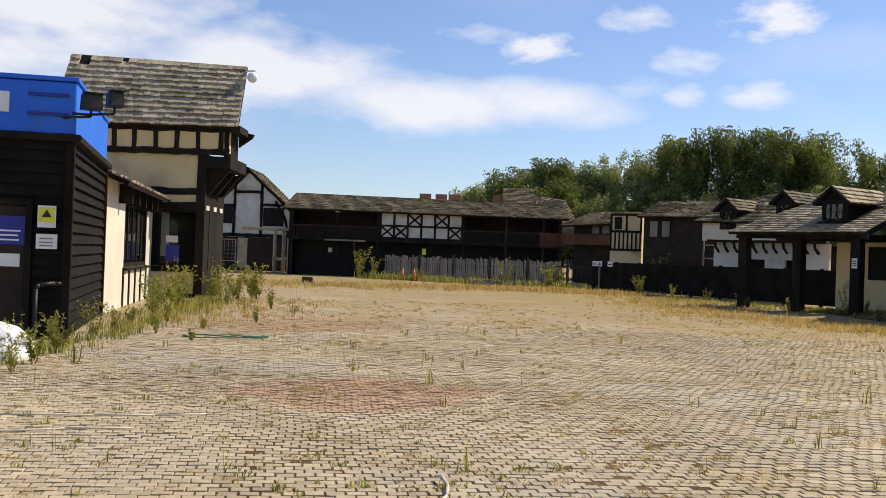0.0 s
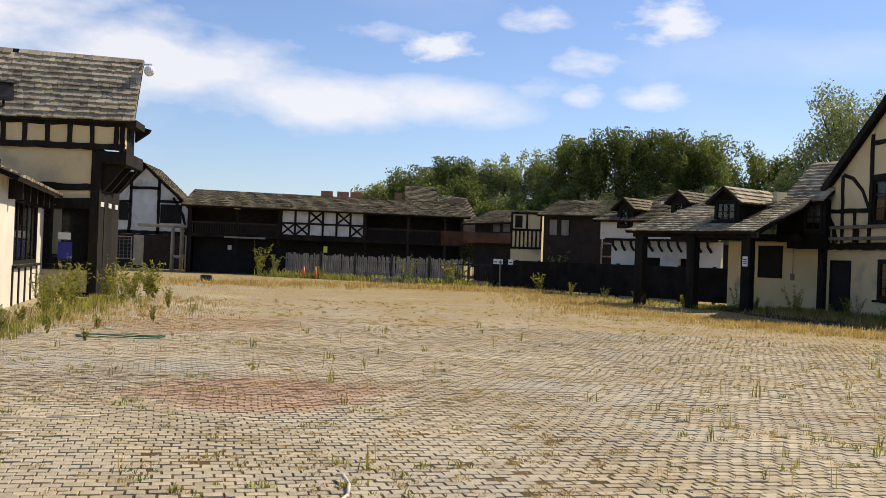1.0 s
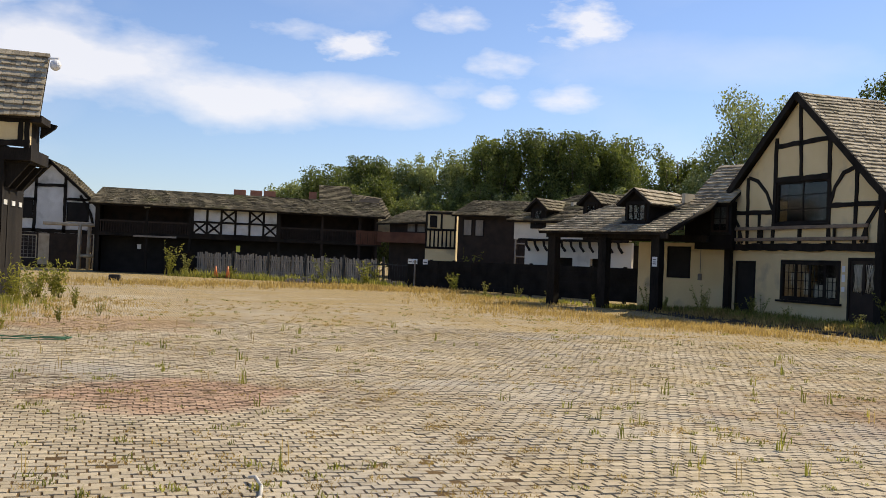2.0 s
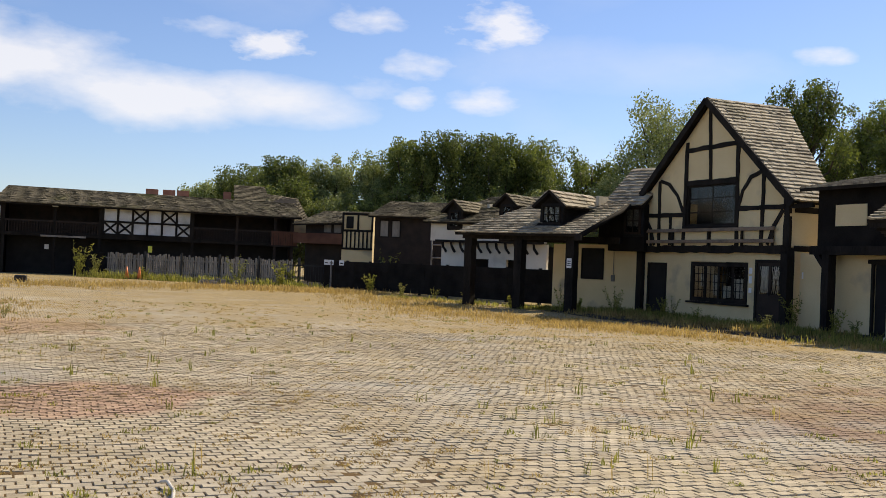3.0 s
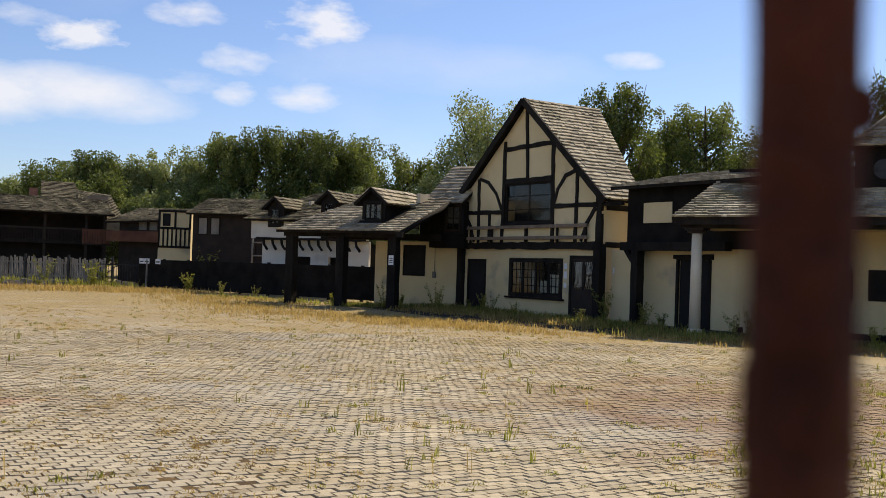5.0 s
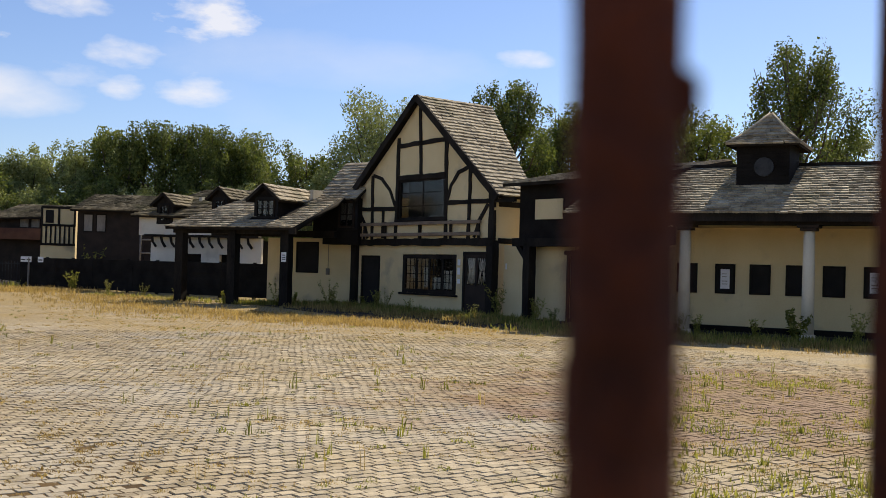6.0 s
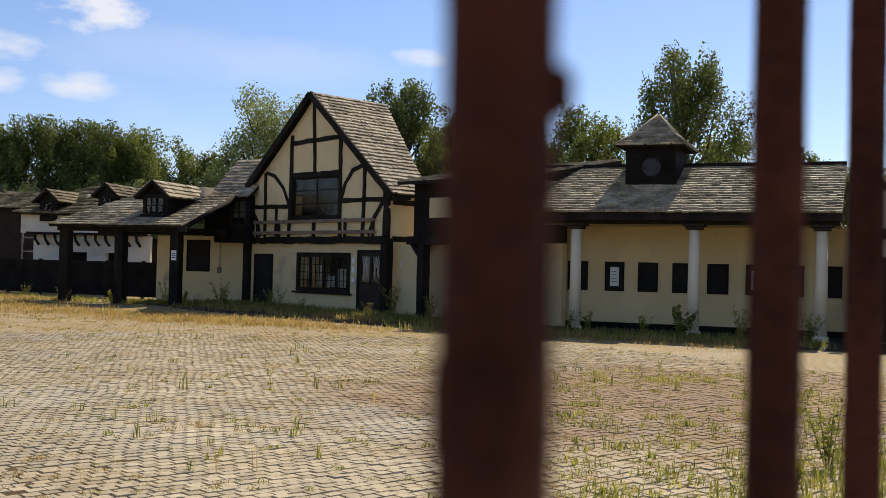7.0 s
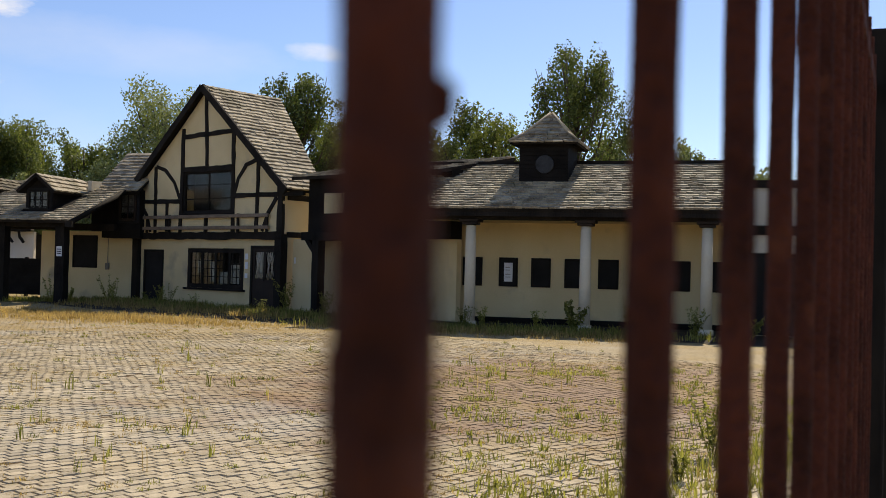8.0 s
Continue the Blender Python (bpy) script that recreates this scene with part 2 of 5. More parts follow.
    red3 = ramp(zone(-2.9, 22.0, 2.4, 3.2), 0.05, 0.4)
    base = mixc(calc("MULTIPLY", red3, 0.5), base, (0.42, 0.24, 0.12))
    far = calc("MULTIPLY_ADD", tex(0.5, 8, 0.65, 3.0), 1.0, 0.0)
    sp = n.new("ShaderNodeSeparateXYZ")
    l.new(g.outputs["Position"], sp.inputs[0])
    reach = calc("MULTIPLY_ADD", sp.outputs[0], 0.012, calc("MULTIPLY", sp.outputs[1], 0.0085))
    base = mixc(calc("MULTIPLY", ramp(calc("ADD", far, reach), 0.62, 0.90), 0.85 if joints else 0.6), base, (0.37, 0.255, 0.085))
    base = mixc(calc("MULTIPLY", ramp(tex(2.2, 8, 0.7, 9.0), 0.56, 0.70), 0.65), base, (0.17, 0.13, 0.06))
    base = mixc(calc("MULTIPLY", ramp(tex(6.0, 8, 0.75, 5.0), 0.56, 0.66), 0.5), base, (0.26, 0.22, 0.07))
    dirt = calc("MULTIPLY", ramp(zone(-2.0, 11.6, 4.6, 1.9), 0.05, 0.55), ramp(tex(5.0, 8, 0.75, 2.0), 0.47, 0.58))
    base = mixc(calc("MULTIPLY", dirt, 0.8), base, (0.115, 0.075, 0.04))
    base = mixc(calc("MULTIPLY", ramp(tex(3.4, 9, 0.8, 13.0), 0.60, 0.67), 0.7), base, (0.30, 0.20, 0.075))
    if joints:
        br = n.new("ShaderNodeTexBrick")
        mp = n.new("ShaderNodeMapping")
        mp.inputs["Rotation"].default_value = (0, 0, radians(-8))
        l.new(g.outputs["Position"], mp.inputs[0])
        l.new(mp.outputs[0], br.inputs["Vector"])
        br.inputs["Scale"].default_value = 1.0
        br.inputs["Brick Width"].default_value, br.inputs["Row Height"].default_value = 0.130, 0.113
        br.inputs["Mortar Size"].default_value = 0.008
        base = mixc(br.outputs["Fac"], base, (0.10, 0.075, 0.035))
    l.new(base, b.inputs["Base Color"])
    bp = n.new("ShaderNodeBump")
    bp.inputs["Strength"].default_value, bp.inputs["Distance"].default_value = 0.5, 0.01
    l.new(tex(60, 4), bp.inputs["Height"])
    l.new(bp.outputs[0], b.inputs["Normal"])
    return m


M_PAVE = paving_material("concrete_sett", False)
M_GROUND = paving_material("paved_ground", True)
M_JOINT = mat("joint_soil", (0.055, 0.030, 0.008), (0.16, 0.095, 0.030), 2.0, 0.95, 0.4, fine=50)


# ---- builders ----
def thing(name, m, label, category, group="", kind=""):
    ob = new(name)
    ob.matrix_world = m
    return tagged(ob, label, category, group, kind)


def part(name, bm, material, parent=None, label=""):
    me = bpy.data.meshes.new(name)
    bm.to_mesh(me)
    bm.free()
    me.materials.append(material)
    ob = new(name, me)
    ob.parent = parent
    return tagged(ob, label) if label else ob


def box(bm, x0, x1, y0, y1, z0, z1):
    v = [bm.verts.new((x, y, z)) for z in (z0, z1) for y in (y0, y1) for x in (x0, x1)]
    for f in ((0, 2, 3, 1), (4, 5, 7, 6), (0, 1, 5, 4), (2, 6, 7, 3), (0, 4, 6, 2), (1, 3, 7, 5)):
        bm.faces.new([v[i] for i in f])
    return bm


def cube(x0, x1, y0, y1, z0, z1, bevel=0.0):
    bm = box(bmesh.new(), x0, x1, y0, y1, z0, z1)
    if bevel:
        bmesh.ops.bevel(bm, geom=bm.edges[:], offset=bevel, segments=1, affect="EDGES")
    return bm


def prism(pts, y0, y1):
    """A polygon in x and z, wound as seen from the front, with thickness from y0 to y1."""
    bm = bmesh.new()
    a = [bm.verts.new((x, y0, z)) for x, z in pts]
    b = [bm.verts.new((x, y1, z)) for x, z in pts]
    bm.faces.new(a)
    bm.faces.new(b[::-1])
    for i in range(len(pts)):
        j = (i + 1) % len(pts)
        bm.faces.new((a[j], a[i], b[i], b[j]))
    bmesh.ops.recalc_face_normals(bm, faces=bm.faces)
    return bm


def front(a, b):
    """The frame of a wall from plan point a to b: x along it, y into the house, z up."""
    d = Vector((b[0] - a[0], b[1] - a[1], 0)).normalized()
    return Matrix(((d.x, -d.y, 0, a[0]), (d.y, d.x, 0, a[1]), (0, 0, 1, 0), (0, 0, 0, 1)))


def beam_mesh(pts, w, y0, y1, wobble=0.25, seed=0):
    """An old timber along a line of x, z points, its edges uneven."""
    rnd = random.Random(seed)
    fine = []
    for (x0, z0), (x1, z1) in zip(pts, pts[1:]):
        k = max(2, int(math.hypot(x1 - x0, z1 - z0) / 0.3)) if wobble else 1
        fine += [(x0 + (x1 - x0) * i / k, z0 + (z1 - z0) * i / k) for i in range(k)]
    fine.append(pts[-1])
    lft, rgt = [], []
    for i, p in enumerate(fine):
        q, r = fine[max(0, i - 1)], fine[min(len(fine) - 1, i + 1)]
        d = Vector((r[0] - q[0], r[1] - q[1])).normalized()
        a, b = w / 2 * (1 + rnd.uniform(-wobble, wobble)), w / 2 * (1 + rnd.uniform(-wobble, wobble))
        lft.append((p[0] - d.y * a, p[1] + d.x * a))
        rgt.append((p[0] + d.y * b, p[1] - d.x * b))
    bm = bmesh.new()
    rows = []
    for (lx, lz), (rx, rz) in zip(lft, rgt):
        rows.append([bm.verts.new(c) for c in ((lx, y0, lz), (rx, y0, rz), (rx, y1, rz), (lx, y1, lz))])
    for a, b in zip(rows, rows[1:]):
        for i in range(4):
            j = (i + 1) % 4
            bm.faces.new((a[i], a[j], b[j], b[i]))
    bm.faces.new(rows[0][::-1])
    bm.faces.new(rows[-1])
    bmesh.ops.recalc_face_normals(bm, faces=bm.faces)
    return bm


SEED = [0]


def beam(parent, pts, w=0.16, y0=-0.05, y1=0.05, material=None, wobble=0.22, name="timber"):
    SEED[0] += 1
    return part(name, beam_mesh(pts, w, y0, y1, wobble, SEED[0]), material or M_TIMBER, parent)


def holed(x0, x1, z0, z1, y0, y1, holes=()):
    """A wall with openings right through it."""
    xs = sorted({x0, x1, *[h[0] for h in holes], *[h[1] for h in holes]})
    zs = sorted({z0, z1, *[h[2] for h in holes], *[h[3] for h in holes]})
    bm = bmesh.new()
    for a, b in zip(xs, xs[1:]):
        for c, d in zip(zs, zs[1:]):
            if not any(h[0] <= (a + b) / 2 <= h[1] and h[2] <= (c + d) / 2 <= h[3] for h in holes):
                box(bm, a, b, y0, y1, c, d)
    bmesh.ops.remove_doubles(bm, verts=bm.verts, dist=0.0005)
    return bm


def window(parent, x0, x1, z0, z1, y, cols=2, rows=2, bar=0.04, frame_w=0.08, sill=True, material=None, deep=0.35):
    w = part("window", frame_ring(x0, x1, z0, z1, y - 0.03, y + 0.07, frame_w), material or M_TIMBER, parent)
    for i in range(1, cols):
        x = x0 + (x1 - x0) * i / cols
        part("glazing_bar", cube(x - bar / 2, x + bar / 2, y, y + 0.05, z0 + frame_w, z1 - frame_w), material or M_TIMBER, w)
    for i in range(1, rows):
        z = z0 + (z1 - z0) * i / rows
        part("glazing_bar", cube(x0 + frame_w, x1 - frame_w, y + 0.004, y + 0.046, z - bar / 2, z + bar / 2), material or M_TIMBER, w)
    part("pane", cube(x0 + frame_w / 2, x1 - frame_w / 2, y + 0.020, y + 0.026, z0 + frame_w / 2, z1 - frame_w / 2), M_GLASS, w).visible_shadow = False
    # sheet behind the glass, the room's shade put into its near-black colour
    part("room_shade", cube(x0 - 0.1, x1 + 0.1, y + deep, y + deep + 0.03, z0 - 0.1, z1 + 0.1), M_DARK, w)
    if sill:
        part("sill", cube(x0 - 0.12, x1 + 0.12, y - 0.14, y + 0.02, z0 - 0.07, z0 - 0.003, 0.012), material or M_TIMBER, w)
    return w


def frame_ring(x0, x1, z0, z1, y0, y1, w):
    bm = bmesh.new()
    box(bm, x0, x0 + w, y0, y1, z0, z1)
    box(bm, x1 - w, x1, y0, y1, z0, z1)
    box(bm, x0 + w, x1 - w, y0, y1, z0, z0 + w)
    box(bm, x0 + w, x1 - w, y0, y1, z1 - w, z1)
    return bm


def board(parent, x0, x1, z0, z1, y, material=None, name="shutter"):
    """A blind opening closed with a dark panel in a frame."""
    p = part(name, frame_ring(x0, x1, z0, z1, y - 0.03, y + 0.05, 0.05), M_TIMBER, parent)
    part("panel", cube(x0 + 0.05, x1 - 0.05, y - 0.002, y + 0.03, z0 + 0.05, z1 - 0.05), material or M_DARK, p)
    return p


def shingles(e0, e1, r0, r1, exposure=0.22, width=0.21, seed=1, holes=()):
    """Courses of single shingles from the eave e0-e1 up to the ridge r0-r1."""
    rnd = random.Random(seed)
    e0, e1, r0, r1 = (Vector(p) for p in (e0, e1, r0, r1))
    nrm = (e1 - e0).cross(r0 - e0).normalized()
    rise = ((r0 + r1) / 2 - (e0 + e1) / 2).length
    rows = max(2, round(rise / exposure))
    verts, faces = [], []
    for j in range(rows):
        t0, t1 = j / rows, min(1.0, (j + 1.25) / rows)
        sag = rnd.uniform(-0.006, 0.006)
        a0, a1, b0, b1 = e0.lerp(r0, t0), e1.lerp(r1, t0), e0.lerp(r0, t1), e1.lerp(r1, t1)
        length = (a1 - a0).length
        if length < width:
            continue
        u = -rnd.uniform(0, width)
        while u < length:
            w = width * rnd.uniform(0.6, 1.35)
            u0, u1 = max(0.0, u) / length, min(length, u + w - 0.008) / length
            u += w
            if u1 - u0 < 0.02 / length or any(h[0] < (u0 + u1) / 2 < h[1] and h[2] < t0 < h[3] for h in holes):
                continue
            up = 0.058 + sag + rnd.uniform(-0.010, 0.014)
            slip = (a0 - b0).normalized() * rnd.uniform(-0.02, 0.03)
            p, q, r, s = a0.lerp(a1, u0) + slip, a0.lerp(a1, u1) + slip, b0.lerp(b1, u1), b0.lerp(b1, u0)
            k = len(verts)
            tilt = rnd.uniform(-0.006, 0.006)
            verts += [p + nrm * (up + tilt), q + nrm * (up - tilt), r + nrm * 0.006, s + nrm * 0.006, p + nrm * 0.004, q + nrm * 0.004]
            faces += [(k, k + 1, k + 2, k + 3), (k + 4, k + 5, k + 1, k), (k + 4, k, k + 3), (k + 5, k + 2, k + 1)]
    me = bpy.data.meshes.new("shingles")
    me.from_pydata([tuple(v) for v in verts], [], faces)
    return me


def slope(parent, e0, e1, r0, r1, material=None, seed=1, thick=0.1, holes=(), exposure=0.22, width=0.21, name="roof_slope"):
    """One roof slope: a deck with its shingles."""
    E0, E1, R0, R1 = (Vector(p) for p in (e0, e1, r0, r1))
    nrm = (E1 - E0).cross(R0 - E0).normalized()
    bm = bmesh.new()
    top = [bm.verts.new(p) for p in (E0, E1, R1, R0)]
    bot = [bm.verts.new(p - nrm * thick) for p in (E0, E1, R1, R0)]
    bm.faces.new(top)
    bm.faces.new(bot[::-1])
    for i in range(4):
        j = (i + 1) % 4
        bm.faces.new((top[j], top[i], bot[i], bot[j]))
    deck = part(name, bm, M_TIMBER, parent)
    me = shingles(e0, e1, r0, r1, exposure, width, seed, holes)
    me.materials.append(material or M_SHINGLE)
    ob = new("shingles", me)
    ob.parent = deck
    tagged(ob, kind="stuff")
    return deck


def cylinder(bm, p, q, r0, r1, seg=10):
    p, q = Vector(p), Vector(q)
    d = (q - p).normalized()
    s = d.orthogonal().normalized()
    t = d.cross(s)
    a, b = [], []
    for i in range(seg):
        w = s * math.cos(2 * math.pi * i / seg) + t * math.sin(2 * math.pi * i / seg)
        a.append(bm.verts.new(p + w * r0))
        b.append(bm.verts.new(q + w * r1))
    for i in range(seg):
        j = (i + 1) % seg
        bm.faces.new((a[i], a[j], b[j], b[i])).smooth = True
    bm.faces.new(a[::-1])
    bm.faces.new(b)
    return bm


def tube(pts, r, seg=6):
    bm = bmesh.new()
    for p, q in zip(pts, pts[1:]):
        cylinder(bm, p, q, r, r, seg)
    return bm


# ---- ground ----
bm = bmesh.new()
ring = [bm.verts.new((900 * math.cos(2 * math.pi * i / 64), 900 * math.sin(2 * math.pi * i / 64), -0.012)) for i in range(64)]
bm.faces.new(ring)
tagged(part("ground", bm, M_GROUND), "weathered paved yard with dry grass between setts", "ground", kind="structure")
bm = bmesh.new()
bm.faces.new([bm.verts.new((x, y, -0.005)) for x, y in ((3, 1.4), (7.2, 3.2), (15.3, 7), (15.3, 17.6), (8, 21.8), (0, 23.2), (-5.2, 22.5), (-5.2, 12), (-2.2, 3.0), (0, 3.0))])
tagged(part("joint_soil", bm, M_JOINT, bpy.data.objects["ground"]), "dark soil and moss in the joints")
# bare earth along the shop fronts, their cast shadow painted into its colour
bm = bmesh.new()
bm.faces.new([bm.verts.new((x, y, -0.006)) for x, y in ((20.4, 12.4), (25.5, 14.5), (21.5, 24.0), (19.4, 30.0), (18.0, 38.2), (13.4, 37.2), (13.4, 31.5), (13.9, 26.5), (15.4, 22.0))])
tagged(part("shaded_earth_strip", bm, M_SHADED_EARTH, bpy.data.objects["ground"]), "strip of bare earth before the shops, darkened for their shadow")

# ---- gabled shop house ----
h = thing("gable_house", front((17.6, 37.5), (18.8, 29.3)), "half-timbered shop house with cream panels and steep shingled gable", "house")
shop_holes = [(0.5, 1.75, 0.0, 1.95), (3.2, 6.35, 0.6, 2.02), (6.72, 8.12, 0.0, 2.12)]
part("wall", holed(0.05, 8.35, 0, 2.45, 0.0, 0.2, shop_holes), M_CREAM, h, "cream rendered shop front")
part("gable_wall", holed(0.32, 2.95, 2.52, 4.1, -0.12, 0.06), M_CREAM, h)
part("gable_wall", holed(5.83, 8.4, 2.52, 4.1, -0.12, 0.06), M_CREAM, h)
part("gable_wall", holed(2.95, 5.83, 2.52, 3.25, -0.12, 0.06), M_CREAM, h)
part("gable_wall", prism([(2.95, 4.75), (5.83, 4.75), (5.83, 6.1), (4.22, 7.6), (2.95, 6.5)], -0.12, 0.06), M_CREAM, h)
part("gable_wall", prism([(0.32, 4.1), (2.95, 4.1), (2.95, 6.5), (0.32, 4.36)], -0.12, 0.06), M_CREAM, h)
part("gable_wall", prism([(5.83, 4.1), (8.4, 4.1), (5.83, 6.1)], -0.12, 0.06), M_CREAM, h)
part("side_wall", cube(8.15, 8.4, 0.065, 1.4, 2.5, 4.25), M_CREAM, h)
part("side_wall", cube(8.10, 8.33, 0.204, 3.0, 0, 2.45), M_CREAM, h)
part("side_wall", cube(0.05, 0.3, 0.204, 3.0, 0, 4.3), M_CREAM, h)
for z0, z1 in (3.62, 3.80), (4.08, 4.24), (2.46, 2.58):
    part("side_timber", cube(8.404, 8.44, 0.07, 1.38, z0, z1), M_TIMBER, h)
part("back_wall", prism([(0.05, 0), (4.3, 0), (4.3, 7.3), (4.22, 7.5), (0.05, 4.2)], 3.02, 3.1), M_CREAM, h)
part("jetty_floor", cube(0.28, 8.4, -0.14, 2.9, 2.40, 2.5), M_TIMBER, h)
slope(h, (8.85, -0.36, 3.95), (8.85, 1.3, 3.95), (4.22, -0.36, 7.75), (4.22, 3.2, 7.75), seed=3)
slope(h, (-0.10, 3.2, 4.22), (-0.10, -0.36, 4.22), (4.22, 3.2, 7.75), (4.22, -0.36, 7.75), seed=4)
beam(h, [(-0.06, 4.14), (4.22, 7.66)], 0.24, -0.40, -0.30, wobble=0.06, name="bargeboard")
beam(h, [(4.22, 7.66), (8.8, 3.88)], 0.24, -0.404, -0.304, wobble=0.06, name="bargeboard")
for pts, w in ([(0.25, 2.45), (8.4, 2.45)], 0.24), ([(0.40, 2.5), (0.40, 4.25)], 0.2), ([(8.28, 2.5), (8.28, 4.2)], 0.24), ([(4.36, 4.75), (4.2, 7.4)], 0.15), \
        ([(2.88, 2.5), (2.95, 6.3)], 0.18), ([(5.86, 2.5), (5.78, 6.1)], 0.18), ([(2.9, 6.0), (5.85, 6.05)], 0.17), ([(1.35, 2.5), (1.3, 5.0)], 0.15), \
        ([(7.1, 2.5), (7.15, 5.2)], 0.15), ([(0.4, 3.72), (2.85, 3.70)], 0.16), ([(5.9, 3.82), (8.25, 3.80)], 0.16), ([(2.9, 3.2), (5.85, 3.2)], 0.14), ([(2.9, 4.8), (5.85, 4.8)], 0.18), \
        ([(1.35, 5.0), (1.9, 4.85), (2.45, 4.4), (2.8, 3.8)], 0.13), ([(7.05, 5.0), (6.5, 4.85), (6.1, 4.4), (5.9, 3.9)], 0.13), ([(0.48, 3.6), (0.8, 3.2), (1.05, 2.6)], 0.13), \
        ([(8.1, 3.7), (7.7, 3.2), (7.4, 2.6)], 0.13), ([(2.05, 2.6), (2.05, 3.65)], 0.13), ([(4.4, 2.5), (4.4, 3.2)], 0.12):
    beam(h, pts, w, -0.16, -0.04)
beam(h, [(8.24, 0), (8.24, 2.4)], 0.32, -0.16, 0.12, wobble=0.05, name="corner_post")
beam(h, [(0.12, 0), (0.12, 2.4)], 0.36, -0.16, 0.12, wobble=0.05, name="corner_post")
for z in (2.72, 3.12):
    part("balcony_rail", cube(0.75, 7.85, -0.29, -0.22, z - 0.06, z + 0.06, 0.01), M_RAILWOOD, h, "weathered plank rail")
for x in (0.9, 2.3, 4.4, 6.2, 7.7):
    part("rail_bracket", cube(x - 0.04, x + 0.04, -0.22, -0.16, 2.55, 3.2), M_TIMBER, h)
window(h, 2.98, 5.8, 3.27, 4.73, -0.07, 2, 3, deep=0.5)
w = window(h, 3.22, 6.33, 0.62, 2.0, 0.02, 4, 1, bar=0.09, frame_w=0.14, deep=1.6)
bm = bmesh.new()
for i in range(1, 12):
    x = 3.4 + 2.75 * i / 12
    box(bm, x - 0.012, x + 0.012, 0.03, 0.05, 0.76, 1.86)
for z in (1.03, 1.31, 1.59):
    box(bm, 3.36, 6.19, 0.032, 0.048, z - 0.012, z + 0.012)
part("leaded_bars", bm, M_TIMBER, w)
for x0, x1, z0, z1 in (4.45, 4.75, 0.85, 1.55), (4.95, 5.5, 0.8, 1.2), (5.6, 6.05, 0.8, 1.45), (3.75, 4.0, 1.15, 1.6):
    part("white_board", cube(x0, x1, 0.055, 0.065, z0, z1), M_WHITE, w, "pale board behind the glass")
d = part("door", frame_ring(6.72, 8.12, 0.02, 2.12, -0.03, 0.1, 0.1), M_TIMBER, h, "dark double door with leaded glass")
part("door_panel", holed(6.82, 8.02, 0.12, 2.02, 0.0, 0.06, [(6.92, 7.36, 1.0, 1.92), (7.48, 7.92, 1.0, 1.92)]), M_BROWN, d)
part("pane", cube(6.93, 7.91, 0.025, 0.033, 1.0, 1.92), M_GLASS, d).visible_shadow = False
bm = bmesh.new()
for x0 in (6.92, 7.48):
    for i in range(5):
        cylinder(bm, (x0 + 0.02 + 0.1 * i, 0.02, 1.02), (x0 + 0.22 - 0.1 * (i % 3), 0.02, 1.9), 0.008, 0.008, 4)
        cylinder(bm, (x0 + 0.42 - 0.1 * i, 0.02, 1.02), (x0 + 0.22 + 0.1 * (i % 3), 0.02, 1.9), 0.008, 0.008, 4)
part("leading", bm, M_LEAD, d)
part("curtain", cube(6.95, 7.35, 0.065, 0.07, 1.05, 1.9), M_WHITE, d, "pale blind behind the glass")
# near-black sheet paints the unlit room behind the door
part("room_shade", cube(6.6, 8.1, 0.9, 0.93, 0.05, 2.1), M_DARK, d)
part("handle", cube(7.40, 7.44, -0.06, 0.0, 0.95, 1.08, 0.01), M_STEEL, d)
d = part("door", frame_ring(0.5, 1.75, 0.02, 1.95, -0.02, 0.1, 0.08), M_TIMBER, h, "plain dark door")
part("door_panel", cube(0.58, 1.67, 0.03, 0.07, 0.1, 1.87), M_DARK, d)
for z, s in ((1.75, 0.10), (1.45, 0.12), (1.1, 0.08)):
    part("notice", cube(6.42, 6.42 + 0.14, -0.012, -0.002, z - s, z + s), M_PAPER, h)
part("lamp_bracket", cube(8.55, 8.62, 0.3, 0.36, 1.55, 1.75), M_PAPER, h)

# dark jettied link between the canopy and the gabled house
h = thing("jettied_link", front((15.9, 40.5), (17.6, 37.5)), "cream wall with dark boarded jettied upper floor", "house")
part("wall", holed(-0.95, 3.5, 0, 2.6, 0.0, 0.2, [(0.55, 1.68, 1.2, 2.45)]), M_CREAM, h, "cream rendered lower wall")
board(h, 0.55, 1.68, 1.2, 2.45, 0.0)
part("upper_wall", cube(2.3, 3.98, -0.6, 0.3, 2.35, 4.15), M_BOARD, h, "dark boarded upper wall")
part("upper_side", cube(1.35, 2.29, 0.0, 0.2, 2.61, 4.1), M_BOARD, h)
part("upper_side", prism([(2.34, 4.15), (2.5, 4.15), (2.5, 4.8), (2.34, 4.8)], 0.2, 0.7), M_BOARD, h)
w = window(h, 3.12, 3.85, 3.0, 4.02, -0.68, 2, 2, sill=False, material=M_BROWN, deep=0.045)
part("blind", cube(3.2, 3.78, -0.648, -0.64, 3.3, 3.94), M_GREYWOOD, w, "pale blind behind the glass")
slope(h, (2.25, -0.98, 4.08), (4.1, -0.98, 4.08), (2.15, 1.1, 5.72), (4.4, 1.1, 5.72), seed=6)
part("meter_box", cube(2.1, 2.25, -0.08, 0.0, 1.15, 1.4, 0.01), M_GREYWOOD, h)
bm = bmesh.new()
cylinder(bm, (2.18, -0.03, 1.4), (2.18, -0.03, 2.4), 0.012, 0.012, 6)
part("conduit", bm, M_GREYWOOD, h)

